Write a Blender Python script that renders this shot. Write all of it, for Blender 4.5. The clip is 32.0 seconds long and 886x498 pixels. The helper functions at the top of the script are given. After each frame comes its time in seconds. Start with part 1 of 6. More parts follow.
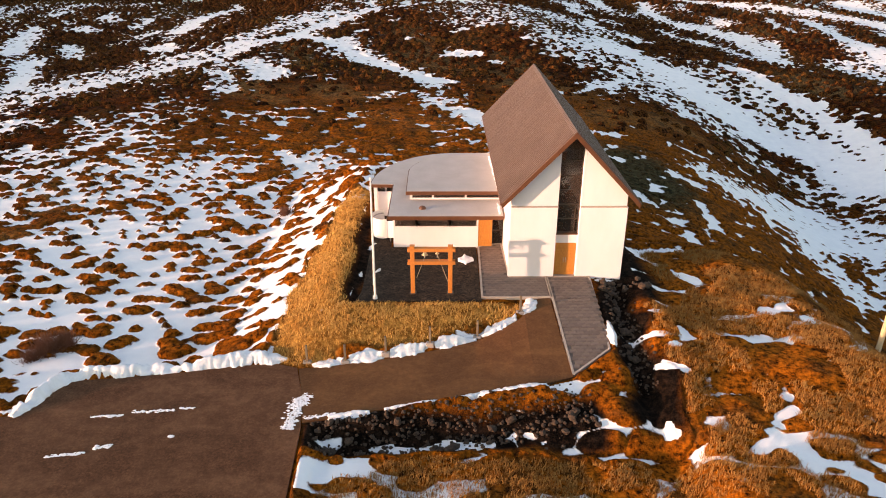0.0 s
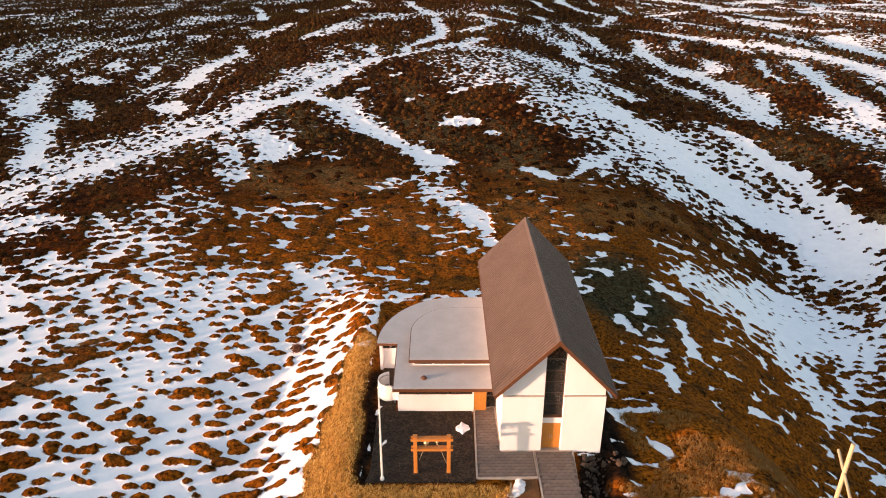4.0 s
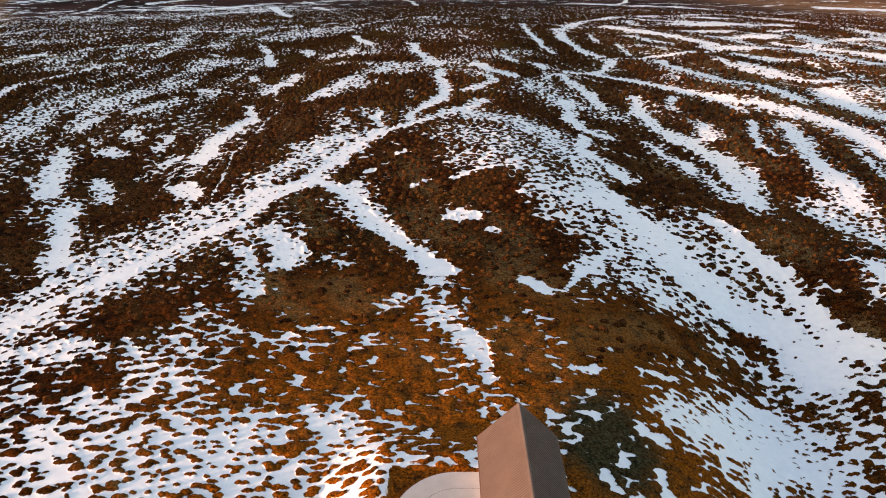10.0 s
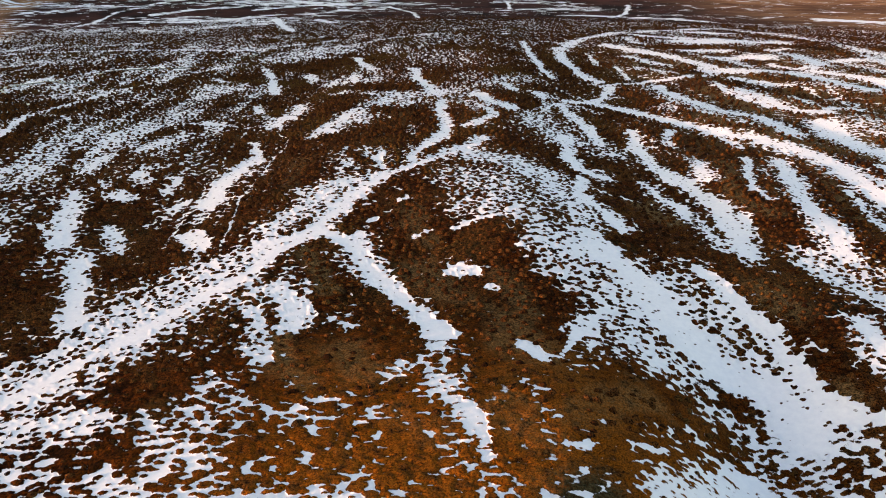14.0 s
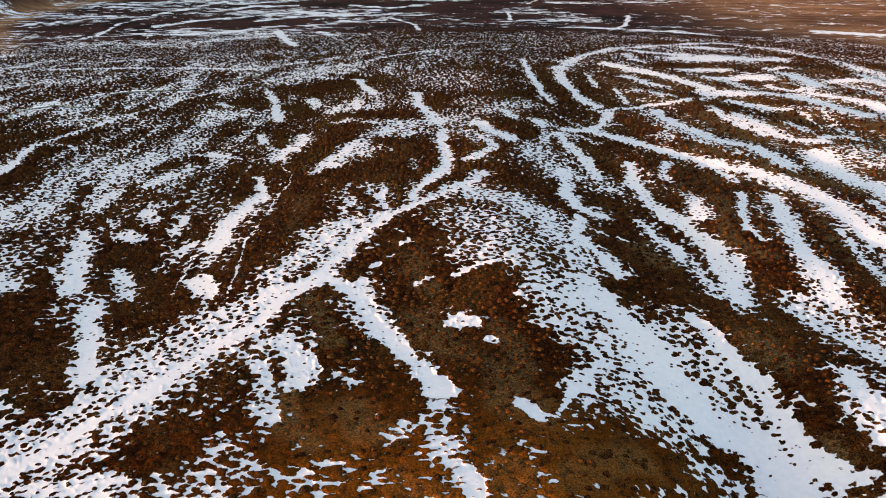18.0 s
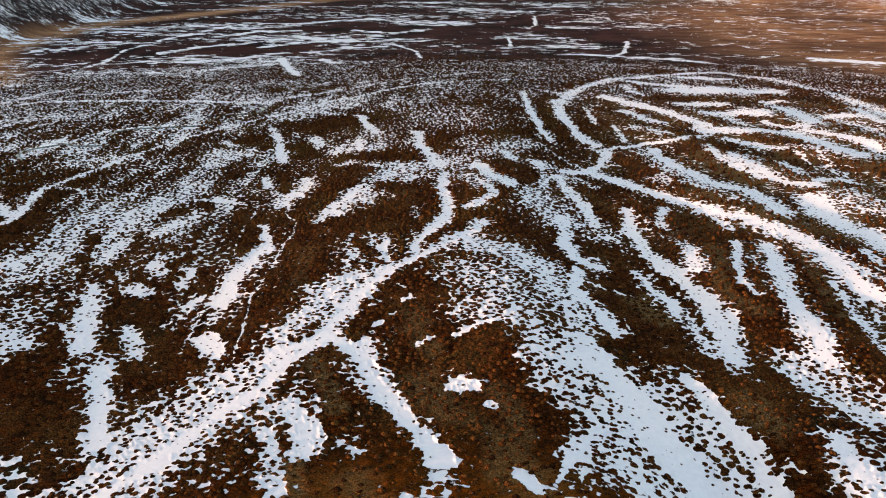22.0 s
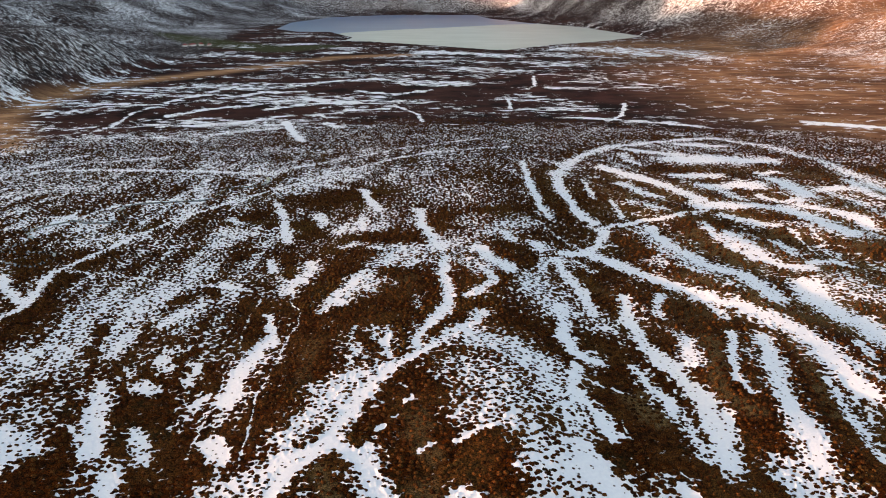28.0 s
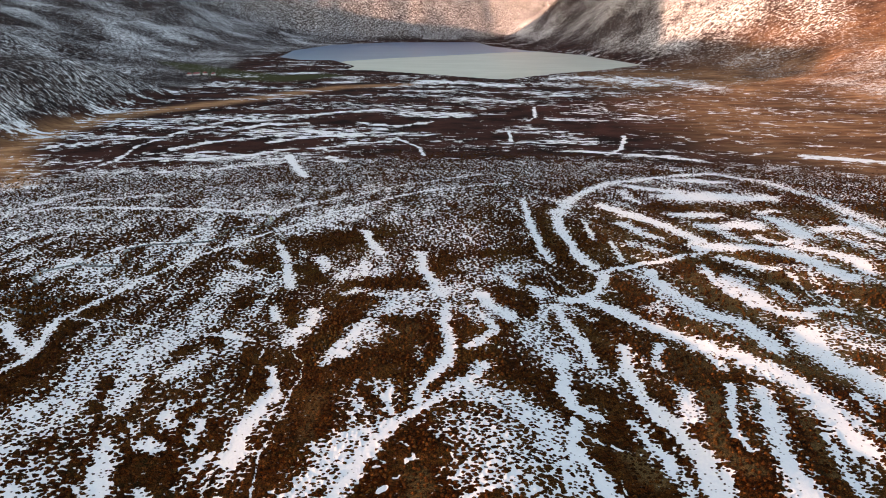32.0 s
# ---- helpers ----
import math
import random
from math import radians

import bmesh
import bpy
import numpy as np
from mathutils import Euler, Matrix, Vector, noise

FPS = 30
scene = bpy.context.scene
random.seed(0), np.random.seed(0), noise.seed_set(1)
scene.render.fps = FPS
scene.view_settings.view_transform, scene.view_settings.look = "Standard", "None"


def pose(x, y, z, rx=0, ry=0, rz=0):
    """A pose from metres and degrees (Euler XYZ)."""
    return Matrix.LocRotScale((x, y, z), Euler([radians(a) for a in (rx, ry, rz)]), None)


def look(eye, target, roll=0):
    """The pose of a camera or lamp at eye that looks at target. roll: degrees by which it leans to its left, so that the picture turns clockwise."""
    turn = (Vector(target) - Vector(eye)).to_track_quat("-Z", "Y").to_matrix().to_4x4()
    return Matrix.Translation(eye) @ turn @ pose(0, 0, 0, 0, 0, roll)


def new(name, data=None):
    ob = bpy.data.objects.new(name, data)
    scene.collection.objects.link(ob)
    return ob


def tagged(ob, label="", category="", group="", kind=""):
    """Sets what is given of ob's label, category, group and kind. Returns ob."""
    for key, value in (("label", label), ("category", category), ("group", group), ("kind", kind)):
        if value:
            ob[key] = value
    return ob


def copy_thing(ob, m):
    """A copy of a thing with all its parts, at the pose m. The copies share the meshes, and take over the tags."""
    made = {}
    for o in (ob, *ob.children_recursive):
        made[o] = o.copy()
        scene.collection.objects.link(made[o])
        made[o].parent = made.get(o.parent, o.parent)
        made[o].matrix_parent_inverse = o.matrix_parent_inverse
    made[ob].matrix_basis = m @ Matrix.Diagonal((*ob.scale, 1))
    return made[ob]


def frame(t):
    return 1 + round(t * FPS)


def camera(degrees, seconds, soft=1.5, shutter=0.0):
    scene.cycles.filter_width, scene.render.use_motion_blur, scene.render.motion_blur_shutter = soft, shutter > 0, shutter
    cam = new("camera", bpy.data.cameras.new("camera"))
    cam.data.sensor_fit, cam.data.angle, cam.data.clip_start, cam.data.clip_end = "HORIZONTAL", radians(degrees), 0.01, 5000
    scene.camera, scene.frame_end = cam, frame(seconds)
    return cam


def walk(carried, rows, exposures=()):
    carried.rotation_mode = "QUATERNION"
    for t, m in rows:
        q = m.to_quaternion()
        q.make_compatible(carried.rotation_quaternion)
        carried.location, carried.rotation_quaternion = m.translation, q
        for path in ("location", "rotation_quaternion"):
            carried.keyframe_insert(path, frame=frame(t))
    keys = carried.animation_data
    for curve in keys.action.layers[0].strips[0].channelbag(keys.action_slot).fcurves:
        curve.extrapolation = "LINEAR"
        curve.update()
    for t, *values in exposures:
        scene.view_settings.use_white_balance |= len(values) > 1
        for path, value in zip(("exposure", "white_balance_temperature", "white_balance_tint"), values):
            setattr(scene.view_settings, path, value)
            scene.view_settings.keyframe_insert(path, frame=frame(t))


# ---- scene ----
# ---- camera and its way ----
cam = camera(64.5, 32.0, soft=1.0)
walk(cam, [
    (0, pose(-0.00, -0.00, 21.10, 64.75, 0.00, -0.23)),
    (0.5, pose(0.00, 0.05, 22.42, 64.73, 0.00, -0.23)),
    (1, pose(0.00, 0.12, 24.18, 64.71, 0.00, -0.23)),
    (1.5, pose(0.00, 0.20, 26.15, 64.68, 0.00, -0.24)),
    (2, pose(0.00, 0.27, 27.94, 64.65, 0.00, -0.26)),
    (2.5, pose(0.01, 0.34, 29.83, 64.64, 0.00, -0.28)),
    (3, pose(0.01, 0.41, 31.59, 64.63, 0.00, -0.30)),
    (3.5, pose(0.01, 0.48, 33.43, 64.63, 0.00, -0.30)),
    (5.5, pose(0.01, 0.75, 40.25, 64.67, 0.00, -0.23)),
    (6.5, pose(0.02, 0.88, 43.73, 64.69, 0.00, -0.18)),
    (8, pose(0.02, 1.09, 48.94, 64.70, 0.00, -0.11)),
    (9.5, pose(0.02, 1.29, 53.99, 64.76, 0.00, -0.06)),
    (11, pose(0.03, 1.48, 59.02, 64.75, 0.00, -0.01)),
    (12.5, pose(0.03, 1.68, 64.08, 64.76, 0.00, 0.02)),
    (14, pose(0.03, 1.87, 69.24, 64.72, 0.00, 0.05)),
    (16.5, pose(0.04, 2.20, 77.47, 64.73, 0.00, 0.10)),
    (18, pose(0.04, 2.39, 82.37, 64.74, 0.00, 0.12)),
    (19, pose(0.05, 2.52, 85.72, 64.72, 0.00, 0.14)),
    (19.5, pose(0.05, 2.59, 87.38, 64.74, 0.00, 0.15)),
    (20, pose(0.05, 2.67, 89.04, 64.77, 0.00, 0.17)),
    (20.5, pose(0.05, 2.74, 90.80, 65.03, 0.00, 0.18)),
    (21, pose(0.05, 2.81, 92.56, 65.29, 0.00, 0.19)),
    (21.5, pose(0.05, 2.88, 94.22, 65.60, 0.00, 0.20)),
    (22, pose(0.05, 2.94, 95.88, 65.90, 0.00, 0.21)),
    (22.5, pose(0.05, 3.00, 97.41, 66.23, 0.00, 0.21)),
    (23, pose(0.06, 3.05, 98.93, 66.57, 0.00, 0.22)),
    (23.5, pose(0.06, 3.10, 100.41, 66.97, 0.00, 0.23)),
    (24, pose(0.06, 3.15, 101.88, 67.37, 0.00, 0.23)),
    (24.5, pose(0.06, 3.21, 103.36, 67.69, 0.00, 0.23)),
    (25, pose(0.06, 3.27, 104.84, 68.02, 0.00, 0.23)),
    (25.5, pose(0.06, 3.33, 106.40, 68.30, 0.00, 0.24)),
    (27.5, pose(0.07, 3.58, 112.74, 69.36, 0.00, 0.30)),
    (28.5, pose(0.07, 3.71, 115.92, 69.83, 0.00, 0.33)),
    (29.5, pose(0.07, 3.83, 119.05, 70.30, 0.00, 0.36)),
    (30.5, pose(0.07, 3.95, 122.09, 70.75, 0.00, 0.39)),
    (31.5, pose(0.07, 4.07, 125.09, 71.22, 0.00, 0.41)),
    (32, pose(0.08, 4.12, 126.60, 71.47, 0.00, 0.42)),
], exposures=[(0.0, 2.12, 8450, 23), (32.0, 2.12, 8450, 23)])

# ---- the way of the light ----
def sstep(a, b, v):
    t = np.clip((v - a) / (b - a), 0.0, 1.0)
    return t * t * (3 - 2 * t)


def mix(a, b, k):
    return a + (b - a) * k


def lattice(ix, iy, seed):
    """Repeatable random numbers between 0 and 1 on a whole-number lattice."""
    n = (ix.astype(np.int64) * 374761393 + iy.astype(np.int64) * 668265263 + seed * 974711) & 0xFFFFFFFF
    n = ((n ^ (n >> 13)) * 1274126177) & 0xFFFFFFFF
    n = ((n ^ (n >> 16)) * 2246822519) & 0xFFFFFFFF
    return ((n ^ (n >> 15)) & 0xFFFFFF) / float(0xFFFFFF)


def bumps(x, y, size, seed):
    """Smooth value noise, 0 to 1, with lumps of about that size in metres."""
    u, v = x / size, y / size
    iu, iv = np.floor(u), np.floor(v)
    fu, fv = u - iu, v - iv
    fu, fv = fu * fu * (3 - 2 * fu), fv * fv * (3 - 2 * fv)
    a, b = lattice(iu, iv, seed), lattice(iu + 1, iv, seed)
    c, d = lattice(iu, iv + 1, seed), lattice(iu + 1, iv + 1, seed)
    return (a * (1 - fu) + b * fu) * (1 - fv) + (c * (1 - fu) + d * fu) * fv


def layers(x, y, size, seed, count=3):
    total, weight, amount = 0.0, 0.0, 1.0
    for k in range(count):
        c, s = math.cos(0.9 * k + 0.4), math.sin(0.9 * k + 0.4)
        total = total + amount * bumps(c * x - s * y, s * x + c * y, size / 2.0 ** k, seed + k)
        weight, amount = weight + amount, amount * 0.5
    return total / weight


SUN_X, SUN_Y, SUN_DROP = 0.93, 0.367, 0.095  # the way the sunlight travels


def box_gap(x, y, x0, x1, y0, y1):
    return np.hypot(np.maximum(np.maximum(x0 - x, x - x1), 0), np.maximum(np.maximum(y0 - y, y - y1), 0))


def road_height(x):
    return -1.0 - 0.045 * np.clip(7.0 - x, 0, 14)


def line_gap(x, y, line):
    """Distance to a line of points."""
    best = np.full(x.shape, 1e9)
    for (ax, ay), (bx, by) in zip(line[:-1], line[1:]):
        dx, dy = bx - ax, by - ay
        t = np.clip(((x - ax) * dx + (y - ay) * dy) / (dx * dx + dy * dy + 1e-9), 0, 1)
        best = np.minimum(best, np.hypot(x - ax - t * dx, y - ay - t * dy))
    return best


def shore_gap(x, y, ring):
    """Distance to a closed line, below zero inside it."""
    ring = np.vstack([ring, ring[:1]])
    inside = np.zeros(x.shape, bool)
    for (ax, ay), (bx, by) in zip(ring[:-1], ring[1:]):
        if ay != by:
            inside ^= ((ay > y) != (by > y)) & (x < (bx - ax) * (y - ay) / (by - ay) + ax)
    return np.where(inside, -1, 1) * line_gap(x, y, ring)


LAKE = np.array([(-687, 2938), (-745, 3500), (-654, 4150), (-379, 4500), (175, 4520), (236, 3953), (393, 3456), (570, 3114), (674, 2506), (466, 2245), (308, 2112), (163, 1940), (117, 1939), (12, 2030), (-156, 2173), (-324, 2288), (-317, 2443), (-426, 2719), (-559, 2752)], float)


ROAD_RING = [(-6.9, 27.9), (-3.5, 28.6), (-0.5, 29.2), (2.5, 29.7), (5.2, 30.2), (7.05, 30.8), (6.85, 34.0), (6.7, 37.55), (5.95, 37.5), (5.75, 36.9), (5.2, 36.3), (4.6, 35.7), (2.4, 34.7), (-0.5, 33.8), (-3.1, 33.2), (-5.4, 32.8), (-7.9, 32.5), (-7.4, 30.5)]
PARKING_RING = [(-40, 4), (-40, 27.5), (-24, 28.2), (-21.2, 28.5), (-20.6, 30.0), (-20.1, 31.4), (-18.4, 31.6), (-16.2, 31.9), (-14.2, 32.2), (-11.5, 32.8), (-9.2, 33.0), (-8.0, 32.6), (-7.4, 30.5), (-6.9, 27.6), (-6.7, 22.8), (-6.9, 4)]
DOOR_WALK = [(6.86, 40.36), (6.86, 37.7), (7.1, 31.0), (9.42, 33.0), (9.62, 40.36)]


def drive_height(x, y):
    """Level of the drive and of the path that climbs to the church door."""
    return mix(road_height(x), 0.0, np.clip((y - 31) / 6.6, 0, 1) * sstep(1.5, 5.5, x))


def made_gap(x, y):
    """Distance to the drive, the parking area and the door path."""
    gap = np.full(x.shape, 99.0)
    near = (x > -46) & (x < 16) & (y > -2) & (y < 46)
    for ring in (ROAD_RING, PARKING_RING, DOOR_WALK):
        gap[near] = np.minimum(gap[near], shore_gap(x[near], y[near], np.array(ring, float)))
    return gap


def valley_fall(x, y):
    """0 on the moor, 1 on the valley floor: a long, slowly steepening fall."""
    along = y - 300 + 0.5 * np.maximum(-x - 40, 0) + 0.4 * np.maximum(x - 220, 0)
    return np.interp(along, [0, 100, 170, 250, 340, 440, 550, 680], [0, 0.10, 0.19, 0.31, 0.51, 0.71, 0.91, 1.0])


def terrain(x, y):
    """Height of the bare ground, without tussocks: plateau, gully, valley floor, mountains."""
    x, y = np.atleast_1d(np.asarray(x, float)), np.atleast_1d(np.asarray(y, float))
    fall = valley_fall(x, y)
    z = -3.0 - 7 * sstep(15, 75, x) - 4 * sstep(30, 90, -x)
    z = z - 8.5 * np.exp(-((x - 46 - 0.25 * (y - 60)) / 17) ** 2) * sstep(-30, 30, y) * (1 - sstep(90, 150, y))
    z = z + (layers(x, y, 60, 11, 2) - 0.5) * 5 * sstep(70, 140, np.hypot(x, y))
    z = z + np.sin((x * 0.9 + y * 0.42 + 14 * layers(x, y, 55, 17, 2)) / 9.0) * 0.8 * sstep(20, 90, x) * sstep(80, 150, y)
    z = mix(z, -38 + (layers(x, y, 90, 23, 3) - 0.5) * 2.0, fall)
    # the church's mound and the knoll beside it, the grass bank, the drive in front
    z = mix(z, -0.9 + 0.045 * np.clip(x - 11, 0, 14) + (layers(x, y, 6, 151, 3) - 0.5) * 1.3, 1 - sstep(0.0, 13.0, box_gap(x, y, 11.0, 22.5 - 0.25 * np.clip(y - 30, 0, 20), 6.0, 43.5)))
    z = mix(z, 0.0, (1 - sstep(0.0, 10.0, box_gap(x, y, -5.4, 12.0, 36.6, 63.0))) * (1 - 0.75 * sstep(12.5, 14.5, x)))
    z = z + 0.5 * np.exp(-((x + 7.0) / 1.6) ** 2) * sstep(35, 39, y) * (1 - sstep(58, 66, y))
    front = (1 - sstep(0.0, 2.4, box_gap(x, y, -4.6, 10.5, 4, 25.6)))
    z = mix(z, -2.3 + (layers(x, y, 5, 153, 2) - 0.5) * 1.2, front)
    drive = 1 - sstep(0.25, 2.0, made_gap(x, y))
    z = mix(z, drive_height(x, y) - 0.02, drive)
    z = z - 0.9 * np.exp(-((x - 10.9 - 0.06 * (y - 33)) / 0.75) ** 2) * sstep(26, 30, y) * (1 - sstep(38, 41, y))
    # mountains round the valley
    edge_l = np.interp(y, [800, 1900, 2900, 4600], [-610, -610, -790, -560])
    left = np.maximum(edge_l - x, -25)
    steep = 1 - sstep(1350, 1800, y)
    rise_l = 85 * sstep(-25, 120, left) * steep + 300 * sstep(60, 1500, left) + (layers(x, y, 260, 31, 4) - 0.5) * 90 * sstep(30, 500, left)
    edge_r = np.interp(y, [300, 1200, 1700, 2500, 3200, 4600], [520, 720, 800, 640, 520, 250])
    right = np.maximum(x - edge_r, 0)
    far = sstep(2100, 2700, y)
    rise_r = mix(330 * sstep(0, 1500, right), 380 * sstep(0, 620, right), far) + (layers(x, y, 240, 37, 4) - 0.5) * 60 * sstep(30, 500, right)
    rise_f = 430 * sstep(4550, 5500, y) + (layers(x, y, 300, 41, 3) - 0.5) * 120 * sstep(4550, 4850, y)
    z = z + (rise_l + rise_f) * sstep(650, 1000, y) + rise_r * sstep(350, 900, y)
    lake = shore_gap(x, y, LAKE)
    z = np.where(y > 1500, mix(np.minimum(z, -44.0), z, sstep(-18, 14, lake)), z)
    # the ridge beyond the valley's west side, behind the camera, that holds off the sun
    s, q = SUN_X * x + SUN_Y * y, -SUN_Y * x + SUN_X * y
    crest = 226 + 26 * sstep(110, 600, q) + 480 * sstep(1650, 3000, q) * (1 - sstep(3750, 4250, q)) + (layers(q, q * 0 + 3.0, 500, 43, 3) - 0.5) * 8
    z = np.maximum(z, crest - 60 * (1 - np.exp(-((s + 2500) / 420) ** 2)) - 0.35 * np.maximum(np.abs(s + 2500) - 250, 0))
    return z

# ---- sky and sun ----
world = bpy.data.worlds.new("sky")
scene.world = world
world.use_nodes = True
sky = world.node_tree.nodes.new("ShaderNodeTexSky")
sky.sky_type, sky.sun_disc = "NISHITA", False
sky.sun_elevation, sky.sun_rotation = radians(5.4), radians(248.5)
sky.altitude, sky.air_density, sky.dust_density, sky.ozone_density = 100, 1.0, 1.2, 1.5
world.node_tree.links.new(sky.outputs["Color"], world.node_tree.nodes["Background"].inputs["Color"])
world.node_tree.nodes["Background"].inputs["Strength"].default_value = 0.15
sun = new("sun", bpy.data.lights.new("sun", "SUN"))
sun.data.energy, sun.data.angle, sun.data.color = 2.5, radians(0.8), (1.0, 0.675, 0.54)
sun.matrix_world = look((-SUN_X * 900, -SUN_Y * 900, SUN_DROP * 900), (0, 0, 0))


# ---- materials ----
class Nodes:
    """A short way to write node materials."""

    def __init__(self, name, rough=0.8, metal=0.0):
        self.mat = bpy.data.materials.new(name)
        self.mat.use_nodes = True
        self.tree = self.mat.node_tree
        self.out = self.tree.nodes["Principled BSDF"]
        self.out.inputs["Roughness"].default_value = rough
        self.out.inputs["Metallic"].default_value = metal
        self.coords = self.node("ShaderNodeTexCoord")

    def node(self, kind, **values):
        n = self.tree.nodes.new(kind)
        for key, value in values.items():
            n.inputs[key].default_value = value
        return n

    def link(self, a, b):
        self.tree.links.new(a, b)

    def noise(self, scale, detail=3.0, rough=0.55, stretch=None, distort=0.0):
        n = self.node("ShaderNodeTexNoise", Scale=scale, Detail=detail, Roughness=rough, Distortion=distort)
        source = self.coords.outputs["Object"]
        if stretch:
            m = self.node("ShaderNodeMapping")
            m.inputs["Scale"].default_value = stretch
            self.link(source, m.inputs["Vector"])
            source = m.outputs["Vector"]
        self.link(source, n.inputs["Vector"])
        return n.outputs["Fac"]

    def cells(self, scale, stretch):
        """1 in the middle of each cell, 0 in the gaps between cells."""
        n = self.node("ShaderNodeTexVoronoi", Scale=scale)
        m = self.node("ShaderNodeMapping")
        m.inputs["Scale"].default_value = stretch
        self.link(self.coords.outputs["Object"], m.inputs["Vector"])
        self.link(m.outputs["Vector"], n.inputs["Vector"])
        return self.span(n.outputs["Distance"], 0.03, 0.8, 1.12, 0.10)

    def math(self, how, a, b=0.0, clamp=False):
        n = self.tree.nodes.new("ShaderNodeMath")
        n.operation, n.use_clamp = how, clamp
        for slot, value in zip(n.inputs, (a, b)):
            if isinstance(value, (int, float)):
                slot.default_value = value
            else:
                self.link(value, slot)
        return n.outputs[0]

    def span(self, value, low, high, to_low=0.0, to_high=1.0):
        n = self.node("ShaderNodeMapRange")
        n.inputs["From Min"].default_value, n.inputs["From Max"].default_value = low, high
        n.inputs["To Min"].default_value, n.inputs["To Max"].default_value = to_low, to_high
        self.link(value, n.inputs["Value"])
        return n.outputs["Result"]

    def blend(self, factor, a, b):
        n = self.tree.nodes.new("ShaderNodeMix")
        n.data_type = "RGBA"
        for slot, value in ((n.inputs[0], factor), (n.inputs[6], a), (n.inputs[7], b)):
            if isinstance(value, (int, float)):
                slot.default_value = value
            elif isinstance(value, tuple):
                slot.default_value = (*value, 1.0)
            else:
                self.link(value, slot)
        return n.outputs[2]

    def attribute(self, name):
        n = self.tree.nodes.new("ShaderNodeAttribute")
        n.attribute_name = name
        return n.outputs["Fac"]

    def chance(self):
        return self.node("ShaderNodeObjectInfo").outputs["Random"]

    def island(self):
        return self.node("ShaderNodeNewGeometry").outputs["Random Per Island"]

    def colour(self, c):
        if isinstance(c, tuple):
            self.out.inputs["Base Color"].default_value = (*c, 1.0)
        else:
            self.link(c, self.out.inputs["Base Color"])
        return self

    def gloss(self, r):
        self.link(r, self.out.inputs["Roughness"])
        return self

    def relief(self, height, strength=0.3, distance=0.02):
        n = self.node("ShaderNodeBump", Strength=strength, Distance=distance)
        self.link(height, n.inputs["Height"])
        self.link(n.outputs["Normal"], self.out.inputs["Normal"])
        return self


def plain(name, a, b, rough=0.7, scale=3.0, metal=0.0, bump=0.15, stretch=None):
    """A surface of two close tones, mottled at two scales, with fine relief."""
    n = Nodes(name, rough, metal)
    fine = n.noise(scale * 9, 4, 0.6, stretch)
    both = n.math("ADD", n.math("MULTIPLY", n.noise(scale, 3, 0.55, stretch), 0.6), n.math("MULTIPLY", fine, 0.4))
    n.colour(n.blend(n.span(both, 0.3, 0.7), a, b))
    n.gloss(n.span(fine, 0.2, 0.8, max(rough - 0.1, 0.02), min(rough + 0.1, 1.0)))
    if bump:
        n.relief(fine, bump, 0.01)
    return n.mat


